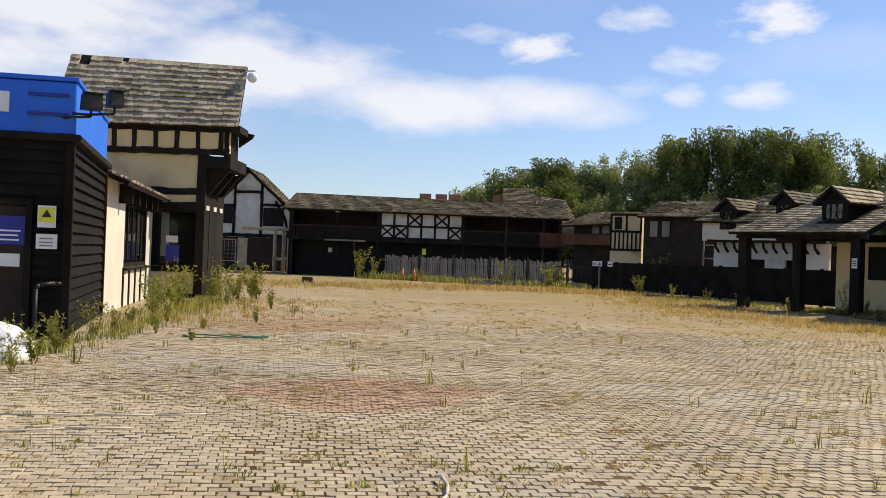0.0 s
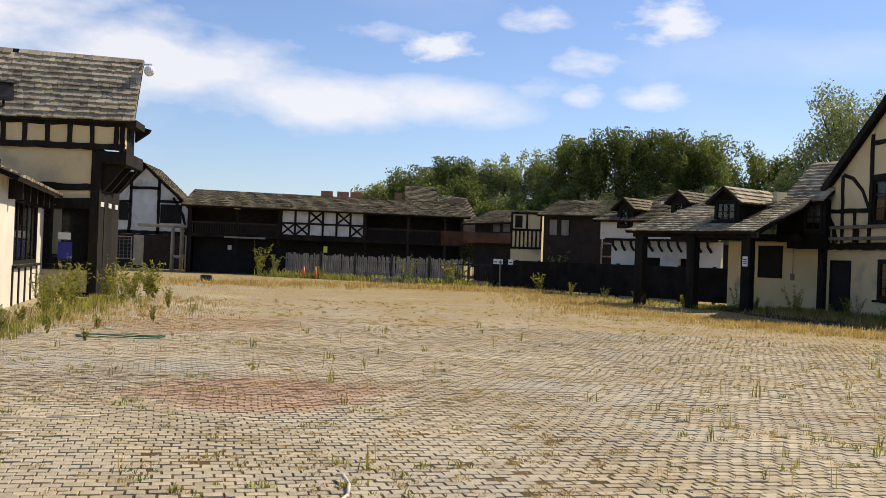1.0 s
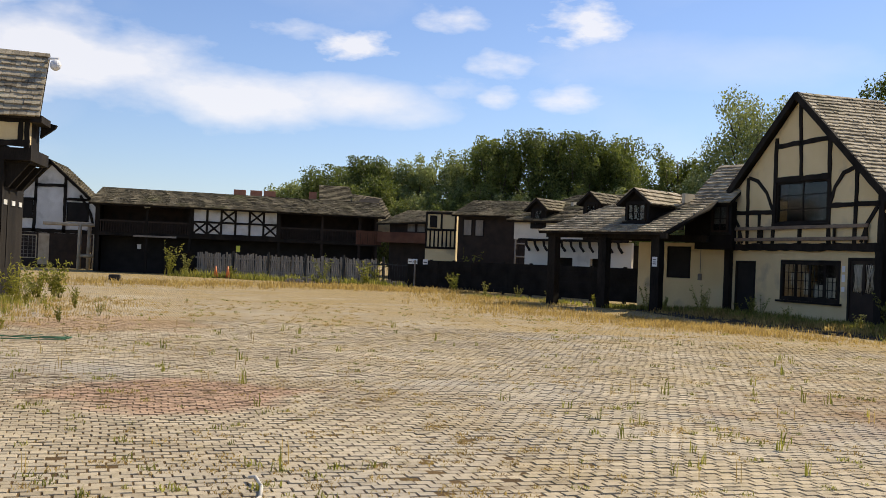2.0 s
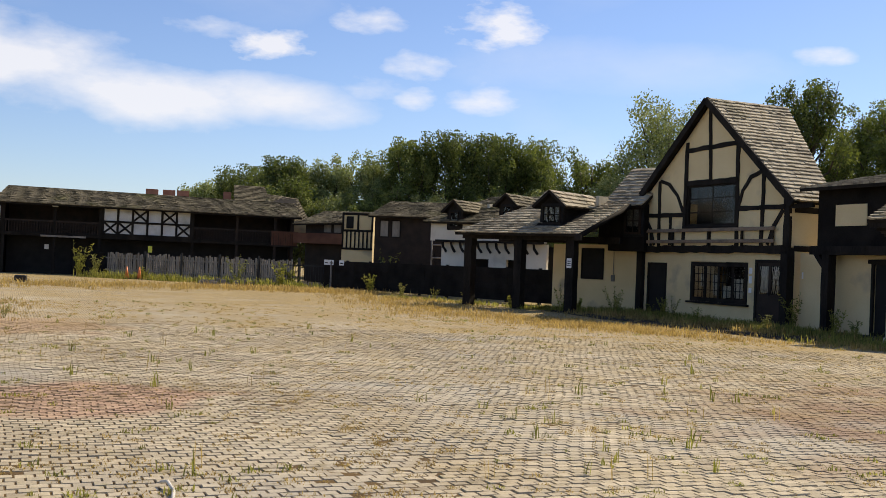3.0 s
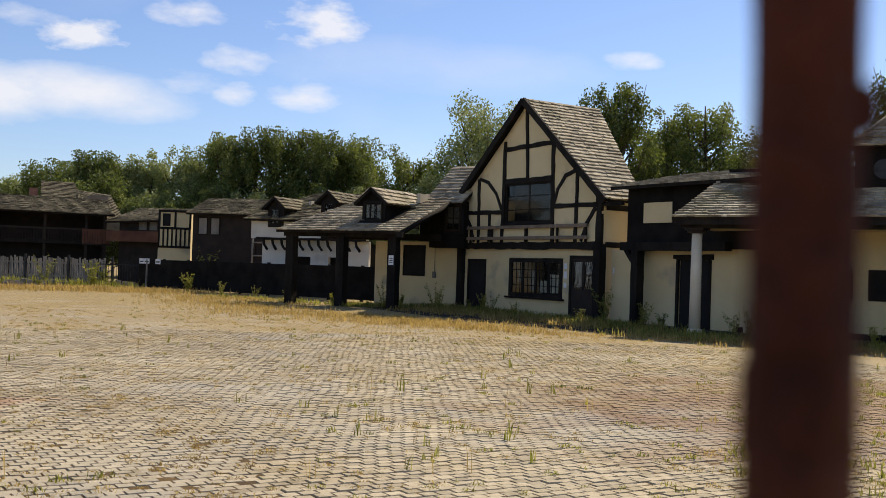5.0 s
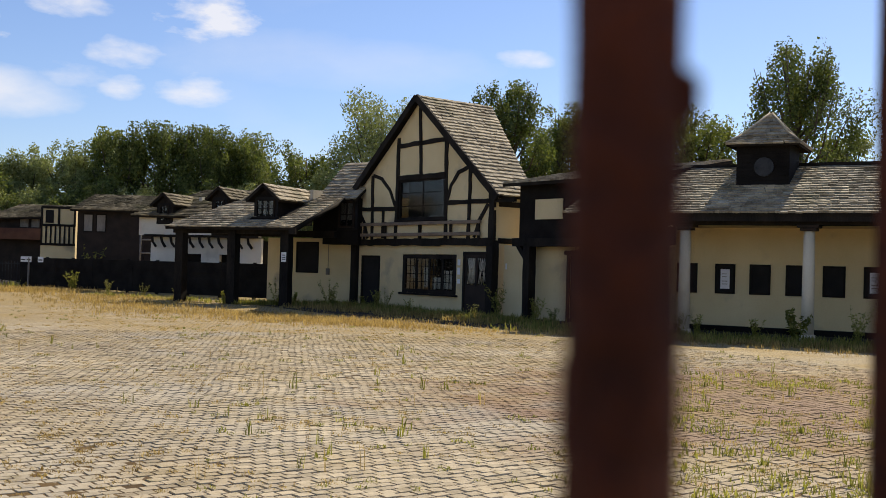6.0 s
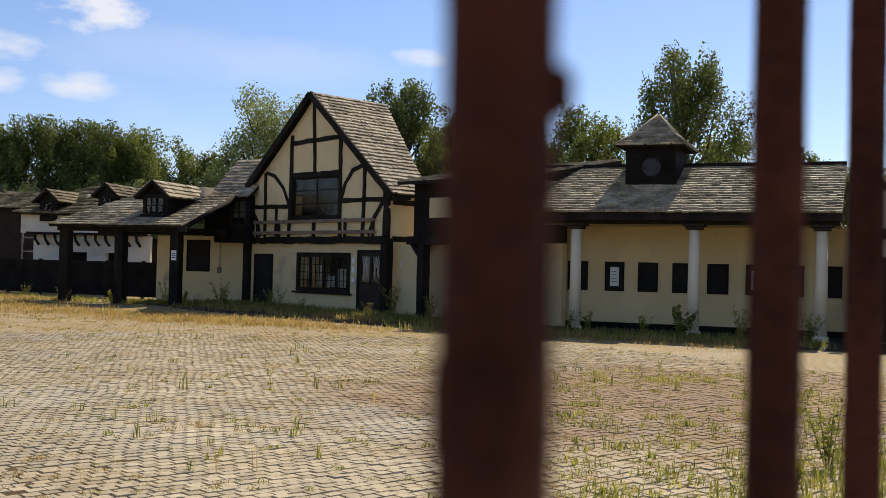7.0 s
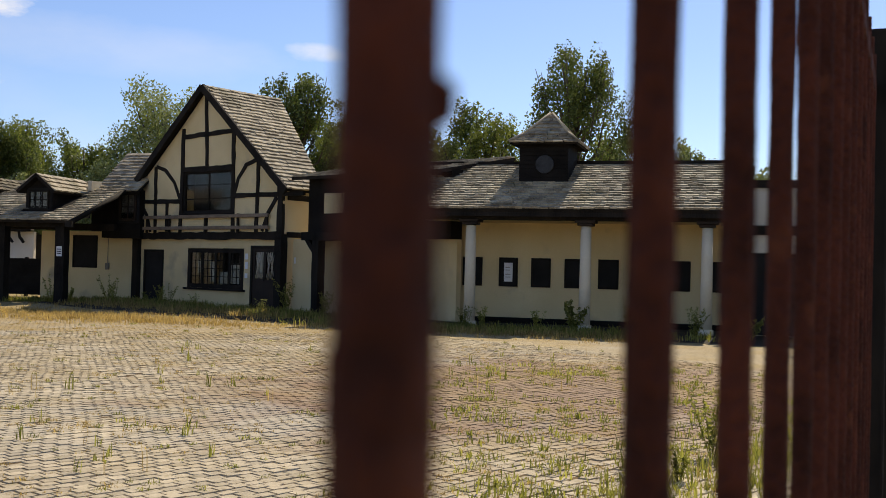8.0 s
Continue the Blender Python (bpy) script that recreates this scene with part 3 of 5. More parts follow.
# ---- canopy with dormer ----
h = thing("market_canopy", front((10.4, 40.5), (13.9, 35.8)), "open timber canopy on dark posts with shingled roof", "canopy")
for x in (1.3, 3.66, 5.95):
    beam(h, [(x, 0), (x, 2.75)], 0.34, 0.0, 0.34, wobble=0.05, name="post")
part("beam", cube(1.0, 6.3, 0.02, 0.3, 2.6, 2.85), M_TIMBER, h)
part("beam", cube(0.6, 6.3, 3.0, 3.2, 2.6, 2.85), M_TIMBER, h)
slope(h, (0.9, -0.35, 2.82), (6.5, -0.35, 2.82), (2.6, 3.6, 4.35), (6.7, 3.6, 4.35), seed=8, holes=[(0.55, 0.80, 0.18, 0.62)])
slope(h, (0.9, 4.2, 2.82), (0.9, -0.35, 2.82), (2.6, 3.7, 4.35), (2.6, 3.5, 4.35), seed=9)
dm = part("dormer", cube(4.12, 5.2, 0.75, 3.2, 3.05, 3.95), M_BOARD, h, "dark boarded dormer with leaded window")
w = window(dm, 4.26, 5.06, 3.25, 3.9, 0.67, 3, 2, bar=0.025, frame_w=0.05, deep=0.045)
for x0, x1 in (4.33, 4.46), (4.56, 4.68), (4.78, 4.98):
    part("curtain", cube(x0, x1, 0.702, 0.71, 3.36, 3.86), M_GREYWOOD, w, "thin grey curtain behind the glass")
part("dormer_gable", prism([(4.0, 3.95), (5.32, 3.95), (4.66, 4.42)], 0.76, 3.2), M_BOARD, dm)
slope(dm, (5.42, 0.45, 3.88), (5.42, 3.5, 3.88), (4.66, 0.45, 4.5), (4.66, 3.5, 4.5), seed=10)
slope(dm, (3.9, 3.5, 3.88), (3.9, 0.45, 3.88), (4.66, 3.5, 4.5), (4.66, 0.45, 4.5), seed=11)
part("flashing", cube(5.42, 5.56, 2.6, 3.3, 4.05, 4.42), M_LEAD, dm)
beam(h, [(6.36, 2.70), (6.62, 2.70)], 0.2, -0.38, -0.30, wobble=0.03, name="rafter_end")
part("verge_board", tube([(6.55, -0.36, 2.74), (6.72, 3.5, 4.26)], 0.09, 4), M_TIMBER, h)
part("notice", cube(5.85, 6.05, -0.02, -0.004, 1.6, 1.95), M_PAPER, h, "white notice")
for z in (1.68, 1.75, 1.83):
    part("print_line", cube(5.88, 6.02, -0.024, -0.021, z, z + 0.03), M_INK, h)

# ---- recess between shop house and arcade ----
h = thing("recessed_shop", front((18.6, 29.3), (19.3, 24.5)), "recessed dark shop front with cream lower wall", "house")
part("wall", holed(0.2, 7.2, 0, 2.35, 0.5, 0.7, [(3.25, 4.5, 0, 2.05)]), M_CREAM, h)
part("upper_wall", cube(1.25, 7.2, 0.2, 0.7, 2.35, 4.35), M_BOARD, h, "dark boarded upper wall")
beam(h, [(0.25, 3.8), (1.2, 3.8)], 0.14, 0.0, 0.1)
part("panel", cube(2.0, 3.22, 0.17, 0.2, 3.15, 3.78), M_CREAM, h)
beam(h, [(1.25, 2.42), (5.6, 2.42)], 0.26, -0.1, 0.2, wobble=0.06)
beam(h, [(1.92, 0), (1.92, 2.4)], 0.28, -0.1, 0.2, wobble=0.06, name="post")
beam(h, [(1.85, 1.9), (1.45, 2.35)], 0.16, -0.08, 0.1)
beam(h, [(3.08, 2.12), (4.66, 2.12)], 0.14, 0.42, 0.5)
part("door", cube(3.27, 4.48, 0.55, 0.62, 0.02, 2.03), M_DARK, h, "dark closed door")
part("door_frame", frame_ring(3.17, 4.58, 0.0, 2.12, 0.46, 0.53, 0.09), M_TIMBER, h)
slope(h, (0.9, -0.25, 4.30), (7.2, -0.25, 4.30), (0.9, 3.2, 4.95), (7.2, 3.2, 4.95), seed=12)

# ---- arcade ----
h = thing("arcade", front((17.1, 22.8), (22.4, 14.3)), "colonnaded shop arcade with cream wall and shingled roof", "house")
display = [(2.1, 2.68), (3.18, 3.73), (4.12, 4.68), (5.08, 5.64), (6.03, 6.60), (7.05, 7.6), (8.0, 8.55), (8.95, 9.5)]
part("wall", holed(0.6, 10.4, 0.16, 2.9, 2.88, 3.08, [(a, b, 1.04, 1.87) for a, b in display]), M_CREAM, h, "cream rendered wall with display cases")
part("plinth", cube(0.6, 10.4, 2.84, 3.1, 0, 0.155), M_BOARD, h)
for i, (a, b) in enumerate(display):
    c = board(h, a, b, 1.04, 1.87, 2.87, name="display_case")
    if i in (1, 5):
        part("notice", cube(a + 0.15, b - 0.15, 2.855, 2.866, 1.18, 1.72), M_PAPER, c, "white paper notice")
        for z in (1.3, 1.38, 1.5, 1.58):
            part("print_line", cube(a + 0.19, b - 0.21 - 0.02 * (z > 1.4), 2.851, 2.854, z, z + 0.02), M_GREYWOOD, c)
for x in (0.28, 2.98, 6.05, 9.09):
    bm = bmesh.new()
    cylinder(bm, (x, 0.42, 0), (x, 0.42, 0.14), 0.19, 0.19, 20)
    cylinder(bm, (x, 0.42, 0.14), (x, 0.42, 2.68), 0.155, 0.135, 20)
    c = part("column", bm, M_COLUMN, h, "smooth cream round column")
    bm = cube(x - 0.2, x + 0.2, 0.22, 0.62, 2.69, 2.76, 0.012)
    box(bm, x - 0.26, x + 0.26, 0.16, 0.68, 2.765, 2.83)
    part("capital", bm, M_BROWN, c)
part("lintel", cube(-0.1, 9.5, 0.2, 0.64, 2.83, 3.0), M_TIMBER, h)
part("fascia", cube(-0.2, 9.55, -0.04, 0.0, 2.9, 3.07), M_TIMBER, h)
part("soffit", cube(-0.1, 9.5, 0.66, 2.86, 2.86, 2.9), M_CREAM, h)
slope(h, (-0.25, -0.08, 3.1), (9.55, -0.08, 3.1), (0.2, 3.19, 4.58), (9.55, 3.19, 4.58), seed=13, width=0.19, exposure=0.19)
part("ridge_cap", cube(0.2, 9.55, 3.08, 3.3, 4.58, 4.66), M_TIMBER, h)
part("end_wall", prism([(0.35, 2.9), (0.35, 3.2), (0.6, 4.4), (0.8, 4.4), (0.8, 2.9)], 2.9, 3.1), M_BOARD, h)
cp = part("cupola", cube(3.96, 5.32, 1.7, 3.15, 3.75, 5.04), M_BOARD, h, "dark boarded cupola with round clock opening")
for k in range(9):
    z = 3.95 + k * 0.12
    part("louvre_board", prism([(3.97, z), (5.31, z), (5.31, z + 0.105), (3.97, z + 0.105)], 1.68, 1.699), M_BOARD, cp)
bm = bmesh.new()
cylinder(bm, (4.68, 1.69, 4.42), (4.68, 1.63, 4.42), 0.25, 0.25, 28)
part("roundel", bm, M_STEEL, cp, "dull grey disc")
apex = Vector((4.70, 2.40, 5.90))
low = [Vector(p) for p in ((3.74, 1.42, 5.0), (5.60, 1.42, 5.0), (5.60, 3.40, 5.0), (3.74, 3.40, 5.0))]
mid = [p.lerp(apex, 0.34) - Vector((0, 0, 0.07)) for p in low]
tip = [p.lerp(apex, 0.97) for p in low]
for k in range(4):
    n = (k + 1) % 4
    slope(cp, low[k], low[n], mid[k], mid[n], seed=14 + k, width=0.16, exposure=0.15, thick=0.06)
    slope(cp, mid[k], mid[n], tip[k], tip[n], seed=54 + k, width=0.16, exposure=0.15, thick=0.06)
    part("hip_cap", tube([low[k] + Vector((0, 0, 0.06)), mid[k] + Vector((0, 0, 0.06)), tip[k] + Vector((0, 0, 0.06))], 0.035, 6), M_SHINGLE, cp)
part("flashing", cube(3.86, 5.42, 1.56, 1.69, 3.80, 3.86), M_LEAD, cp)
part("flashing", prism([(5.33, 3.80), (5.44, 3.80), (5.44, 3.9), (5.33, 3.9)], 1.6, 1.7), M_LEAD, cp)
h = thing("end_block", front((22.2, 14.8), (25.5, 9.5)), "white end block with dark bands beyond the arcade", "house")
part("wall", cube(0.25, 5, 1.2, 5, 0, 3.9), M_WHITE, h)
part("band", cube(0.2, 5, 1.14, 1.19, 2.55, 2.8), M_TIMBER, h)
part("band", cube(0.2, 5, 1.14, 1.19, 3.75, 3.95), M_TIMBER, h)
part("door", cube(0.5, 2.0, 1.15, 1.19, 0.02, 2.1), M_DARK, h)
fl = thing("floodlight", front((22.2, 14.8), (25.5, 9.5)) @ pose(0.55, 1.1, 4.0), "small square floodlight on the end wall", "lamp")
part("housing", cube(-0.15, 0.15, -0.12, 0.05, 0.06, 0.3, 0.02), M_STEEL, fl)
part("lens", cube(-0.12, 0.12, -0.13, -0.122, 0.09, 0.27), M_LEAD, fl)
part("bracket", cube(-0.03, 0.03, -0.03, 0.03, -0.05, 0.06), M_STEEL, fl)

# ---- left: boarded shed with blue tank ----
h = thing("boarded_shed", front((-9.8, 15.5), (-5.9, 16.4)), "black weatherboarded shed with flat roof and dark door", "shed")
part("core", cube(0.0, 3.98, 0.04, 5.8, 0, 3.05), M_BOARD, h)
for i in range(17):
    z = 0.05 + i * 0.18
    for side in (0, 1):
        bm = bmesh.new()
        if side == 0:
            if z < 2.15:
                spans = ((3.5, 4.0),)
            else:
                spans = ((0.0, 4.0),)
            for a, b in spans:
                vs = [bm.verts.new(c) for c in ((a, -0.035, z), (b, -0.035, z), (b, 0.03, z + 0.2), (a, 0.03, z + 0.2), (a, 0.035, z), (b, 0.035, z))]
                bm.faces.new((vs[0], vs[1], vs[2], vs[3]))
                bm.faces.new((vs[4], vs[5], vs[1], vs[0]))
        else:
            vs = [bm.verts.new(c) for c in ((4.055, 0.0, z), (4.055, 5.8, z), (3.99, 5.8, z + 0.2), (3.99, 0.0, z + 0.2), (3.98, 0.0, z), (3.98, 5.8, z))]
            bm.faces.new((vs[0], vs[1], vs[2], vs[3]))
            bm.faces.new((vs[4], vs[5], vs[1], vs[0]))
        part("weatherboard", bm, M_BOARD, h)
part("corner_board", cube(3.93, 4.07, -0.05, 0.09, 0, 3.06, 0.01), M_BOARD, h)
part("corner_strip", cube(4.0, 4.08, 5.74, 5.86, 0, 3.06), M_RUST, h)
part("fascia", cube(-0.1, 4.15, -0.12, 5.9, 3.07, 3.18, 0.01), M_TIMBER, h)
d = part("door", frame_ring(2.0, 3.48, 0.0, 2.14, -0.08, 0.03, 0.09), M_TIMBER, h, "dark red-brown door with notices")
part("door_leaf", cube(2.1, 3.38, -0.03, 0.02, 0.02, 2.04), M_BROWN, d)
part("sign", cube(2.7, 3.38, -0.045, -0.032, 1.44, 1.88), M_NAVY, d, "navy sign with pale print")
for z, a in ((1.5, 3.3), (1.57, 3.28), (1.64, 3.32)):
    part("print_line", cube(2.8, a, -0.052, -0.047, z, z + 0.025), M_PAPER, d)
part("notice", cube(2.95, 3.32, -0.045, -0.032, 1.1, 1.3), M_PAPER, d)
s = part("warning_sign", cube(3.56, 3.83, -0.075, -0.06, 1.72, 2.06), M_PAPER, h, "white and yellow warning sign")
part("sign_field", cube(3.58, 3.81, -0.081, -0.077, 1.80, 2.03), M_YELLOW, s)
part("sign_triangle", prism([(3.62, 1.88), (3.77, 1.88), (3.695, 2.0)], -0.087, -0.083), M_INK, s)
s = part("notice", cube(3.55, 3.86, -0.075, -0.06, 1.39, 1.62), M_PAPER, h, "white notice plate")
for z in (1.43, 1.48, 1.54):
    part("print_line", cube(3.6, 3.8, -0.082, -0.077, z, z + 0.02), M_GREYWOOD, s)
hr = thing("handrail", front((-9.8, 15.5), (-5.9, 16.4)), "black bent steel handrail beside the shed door", "handrail")
part("rail", tube([(3.6, -0.25, 0), (3.6, -0.25, 0.78), (3.64, -0.22, 0.84), (3.85, -0.1, 0.86), (3.95, -0.04, 0.86)], 0.035, 8), M_STEEL, hr)
tk = thing("blue_tank", front((-9.8, 15.5), (-5.9, 16.4)) @ pose(0, 0, 3.18), "bright blue flat-sided roof tank with peeling edge", "tank")
part("body", cube(-0.6, 4.06, 0.0, 5.6, 0, 0.82, 0.02), M_BLUE, tk)
part("rim", cube(-0.62, 4.09, -0.03, 5.63, 0.83, 0.90, 0.01), M_BLUE, tk)
for z in (0.28, 0.58):
    part("slot", cube(3.35, 3.95, -0.05, -0.004, z, z + 0.05), M_NAVY, tk)
part("white_plate", cube(2.7, 3.08, -0.03, -0.004, 0.3, 0.62, 0.012), M_PAPER, tk)
fa = front((-9.8, 15.5), (-5.9, 16.4))
for (x, y, z), size in (((4.30, -0.2, 3.66), 0.15), ((4.62, 0.1, 3.76), 0.12)):
    fl = thing("floodlight", fa @ pose(x, y, z, 0, 0, 20), "black floodlight on a wall bracket", "lamp", "floodlights on the shed")
    part("housing", prism([(-size, -0.1), (size, -0.1), (size * 0.9, 0.14), (-size * 0.9, 0.14)], -0.12, 0.1), M_STEEL, fl)
    part("visor", cube(-size, size, -0.2, 0.0, 0.145, 0.16), M_STEEL, fl)
    part("lens", cube(-size * 0.8, size * 0.8, -0.13, -0.122, -0.07, 0.11), M_INK, fl)
    part("bracket", tube([(0, 0, -0.1), (0, 0, -0.2), (-0.4, 0.1, -0.24), (4.0 - x, 0.1, -0.24)], 0.02, 6), M_STEEL, fl)

# ---- left: low white house with lean-to roof ----
h = thing("low_white_house", front((-7.3, 22.7), (-8.6, 30.9)), "low white rendered house with dark timber window", "house")
part("wall", holed(-0.6, 8.2, 0, 2.95, 0, 0.2, [(2.6, 6.9, 0.95, 2.55)]), M_WHITE, h)
window(h, 2.6, 6.9, 0.95, 2.55, 0.03, 5, 1, bar=0.08, frame_w=0.1, deep=0.5)
for x in (2.55, 3.6, 4.7, 5.8, 6.95):
    beam(h, [(x, 0.0), (x, 0.95)], 0.14, -0.03, 0.02)
for x in (1.6, 2.9, 4.2, 5.5, 6.8, 7.8):
    beam(h, [(x, 2.45), (x, 2.9)], 0.16, -0.3, -0.003, wobble=0.05, name="eaves_bracket")
beam(h, [(2.4, 2.66), (8.1, 2.66)], 0.16, -0.05, 0.0)
slope(h, (-0.5, -0.5, 2.85), (8.2, -0.5, 2.85), (-0.5, 3.0, 4.2), (8.2, 3.0, 4.2), seed=17)

# ---- left: tall jettied house ----
h = thing("tall_jettied_house", front((-14, 31.1), (-7.2, 31.1)), "tall half-timbered house with steep shingled roof", "house")
part("wall", holed(1.5, 6.8, 0, 4.3, 0.0, 0.2, [(4.4, 6.72, 0.92, 2.6)]), M_CREAM, h)
part("upper_wall", cube(2.8, 7.55, -0.12, 0.1, 4.3, 5.05), M_CREAM, h)
part("side_wall", cube(6.6, 6.8, 0.204, 3.0, 0, 4.3), M_TIMBER, h)
part("upper_side", cube(7.35, 7.55, 0.104, 1.2, 3.8, 5.05), M_TIMBER, h)
window(h, 4.4, 6.72, 0.92, 2.6, 0.03, 2, 1, deep=0.9)
part("white_curtain", cube(5.55, 5.8, 0.14, 0.15, 1.2, 2.5), M_WHITE, h, "pale curtain behind the glass")
part("notice", cube(5.75, 6.1, 0.02, 0.035, 1.62, 1.82), M_PAPER, h, "white notice inside the window")
part("poster", cube(5.75, 6.15, 0.02, 0.035, 1.05, 1.55), M_NAVY, h)
part("low_panel", cube(5.0, 6.6, -0.03, 0.0, 0.12, 0.74), M_CREAM, h)
for z, x0, x1, w, y in (4.32, 2.8, 7.55, 0.18, -0.16), (4.98, 2.8, 7.6, 0.16, -0.16), (2.71, 4.2, 6.85, 0.22, -0.05), (3.14, 4.2, 6.85, 0.2, -0.05), (0.84, 4.2, 6.85, 0.16, -0.05), (0.06, 4.2, 6.85, 0.12, -0.05):
    beam(h, [(x0, z), (x1, z)], w, y, y + 0.1)
for x in (2.9, 3.55, 4.15, 4.75, 5.37, 6.0, 6.62, 7.3, 7.48):
    beam(h, [(x, 4.35), (x, 4.95)], 0.13, -0.155, -0.05)
beam(h, [(6.75, 0), (6.75, 4.3)], 0.26, -0.07, 0.12, wobble=0.05, name="corner_post")
part("jetty_beam", cube(6.81, 7.6, -0.1, 2.4, 3.85, 4.2), M_TIMBER, h)
for y in (0.2, 1.1, 2.0):
    part("jetty_bracket", prism([(6.81, 3.1), (6.95, 3.1), (7.5, 3.8), (6.81, 3.8)], y, y + 0.16), M_TIMBER, h)
for y in (0.4, 1.4, 2.3):
    part("side_panel", cube(6.81, 6.83, y, y + 0.4, 2.62, 2.76), M_FARWHITE, h)
slope(h, (2.4, -0.45, 5.05), (7.85, -0.45, 5.05), (2.35, 1.15, 7.3), (7.75, 1.15, 7.1), seed=18, holes=[(0.06, 0.12, 0.76, 0.92), (0.3, 0.34, 0.86, 0.93)])
slope(h, (6.9, 2.6, 5.05), (2.4, 2.6, 5.05), (7.4, 1.18, 7.08), (2.35, 1.18, 7.28), seed=19)
beam(h, [(7.62, 5.0), (7.9, 5.0)], 0.2, -0.4, 0.9, wobble=0.03, name="bargeboard")
part("side_bracket", prism([(7.6, 4.6), (8.0, 4.9), (8.05, 5.0), (7.6, 5.1)], 1.0, 1.2), M_TIMBER, h)
cc = thing("security_camera", front((-14, 31.1), (-7.2, 31.1)) @ pose(8.0, 0.7, 6.7), "white dome security camera on a bracket", "camera")
part("arm", tube([(-0.45, 0.6, 0.15), (-0.2, 0.2, 0.22), (0.08, 0.0, 0.2)], 0.03, 6), M_PAPER, cc)
bm = bmesh.new()
bmesh.ops.create_uvsphere(bm, u_segments=14, v_segments=8, radius=0.16)
part("dome", bm, M_PAPER, cc)

# ---- far: white gabled house with play frame ----
h = thing("far_gable_house", front((-16, 75), (-10, 75)), "peeling white half-timbered gable house", "house")
part("wall", prism([(-0.6, 0), (5.3, 0), (5.3, 3.9), (2.0, 7.0), (-0.6, 4.2)], 0, 0.25), M_FARWHITE, h)
part("side_wall", cube(5.0, 5.3, 0.26, 6, 0, 4.2), M_FARWHITE, h)
slope(h, (5.8, -0.5, 3.75), (5.8, 6, 3.75), (1.85, -0.5, 7.35), (1.85, 6, 7.35), M_DARKSHINGLE, 20)
slope(h, (-1.1, 6, 4.2), (-1.1, -0.5, 4.2), (1.85, 6, 7.35), (1.85, -0.5, 7.35), M_DARKSHINGLE, 21)
for pts, w in ([(0.95, 2.4), (1.0, 6.2)], 0.2), ([(2.9, 2.4), (2.9, 6.2)], 0.2), ([(0.9, 5.6), (2.95, 5.6)], 0.2), ([(-0.6, 2.5), (5.3, 2.5)], 0.25), ([(-0.6, 4.6), (1, 4.6)], 0.18), ([(2.9, 4.7), (4.6, 4.7)], 0.18), \
        ([(4.9, 2.5), (4.6, 3.8), (3.9, 5.0)], 0.18), ([(-1.0, 4.1), (1.85, 7.2)], 0.25), ([(1.85, 7.2), (5.7, 3.75)], 0.25):
    beam(h, pts, w, -0.06, 0.0)
board(h, -0.55, 0.85, 3.3, 4.5, -0.04)
board(h, 3.05, 4.5, 3.2, 4.5, -0.04)
part("lower_front", cube(-0.55, 5.25, -0.05, -0.004, 0.0, 2.36), M_BROWN, h, "dark boarded lower front")
part("lower_panel", cube(1.3, 2.0, -0.08, -0.052, 0.2, 2.3), M_PALEWOOD, h)
nw = part("net_frame", frame_ring(-0.5, 1.2, 0.6, 2.2, -0.10, -0.054, 0.07), M_PALEWOOD, h, "square climbing net in a frame")
for k in range(1, 6):
    part("net_rope", cube(-0.5 + 0.283 * k, -0.47 + 0.283 * k, -0.09, -0.06, 0.67, 2.13), M_GREYWOOD, nw)
    part("net_rope", cube(-0.43, 1.13, -0.092, -0.063, 0.6 + 0.267 * k, 0.625 + 0.267 * k), M_GREYWOOD, nw)
part("link_roof", cube(4.6, 7.0, 3, 6, 4.6, 5.4), M_DARKSHINGLE, h)
pf = thing("play_frame", front((-11.9, 72.2), (-7.5, 73.0)), "grey timber climbing frame with posts and plank deck", "play frame")
for x, y, z in (0.3, 0, 3.0), (0.9, 0.2, 3.1), (1.3, 1.2, 2.4), (1.6, 0, 2.3), (2.4, 1.0, 1.9), (3.6, 0, 2.9), (3.9, 1.2, 2.6), (4.8, 0, 2.7), (4.5, 1.2, 2.6):
    bm = bmesh.new()
    cylinder(bm, (x, y, 0), (x, y, z), 0.14, 0.12, 8)
    part("post", bm, M_PALEWOOD, pf)
for p, q in ((-2.0, 0, 2.95), (4.0, 0, 2.95)), ((3.6, 0, 2.6), (4.9, 0, 2.6)), ((3.4, 0, 1.0), (5.0, 0, 1.0)), ((1.6, 0, 1.2), (2.4, 1, 1.2)), ((0.3, 0, 0.9), (1.6, 0, 0.9)):
    bm = bmesh.new()
    cylinder(bm, p, q, 0.11, 0.11, 8)
    part("rail", bm, M_PALEWOOD, pf)
for z in (0.2, 0.55, 0.9, 1.25):
    part("plank", cube(1.4, 3.6, 1.15, 1.21, z, z + 0.3, 0.01), M_PALEWOOD, pf)
part("deck", cube(3.5, 4.9, 0, 1.3, 1.45, 1.55), M_PALEWOOD, pf)

# ---- far: gallery building ----
h = thing("gallery_house", front((-11, 68), (9, 68)), "long two-storey gallery house with mossy roof and black-and-white bay", "house")
part("back_wall", holed(0.9, 18.6, 0, 4.3, 2.4, 2.6), M_BROWN, h)
part("end_wall", cube(0.9, 1.1, 0.3, 2.39, 0, 4.3), M_TIMBER, h)
part("end_wall", cube(18.4, 18.6, 0.3, 2.39, 0, 4.3), M_BROWN, h)
part("gallery_floor", cube(0.9, 18.7, -0.1, 2.39, 2.28, 2.5), M_TIMBER, h)
part("bay_wall", cube(6.8, 12.2, -0.05, 0.15, 2.5, 4.25), M_FARWHITE, h, "white panelled bay")
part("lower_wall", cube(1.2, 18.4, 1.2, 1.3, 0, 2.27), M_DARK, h)
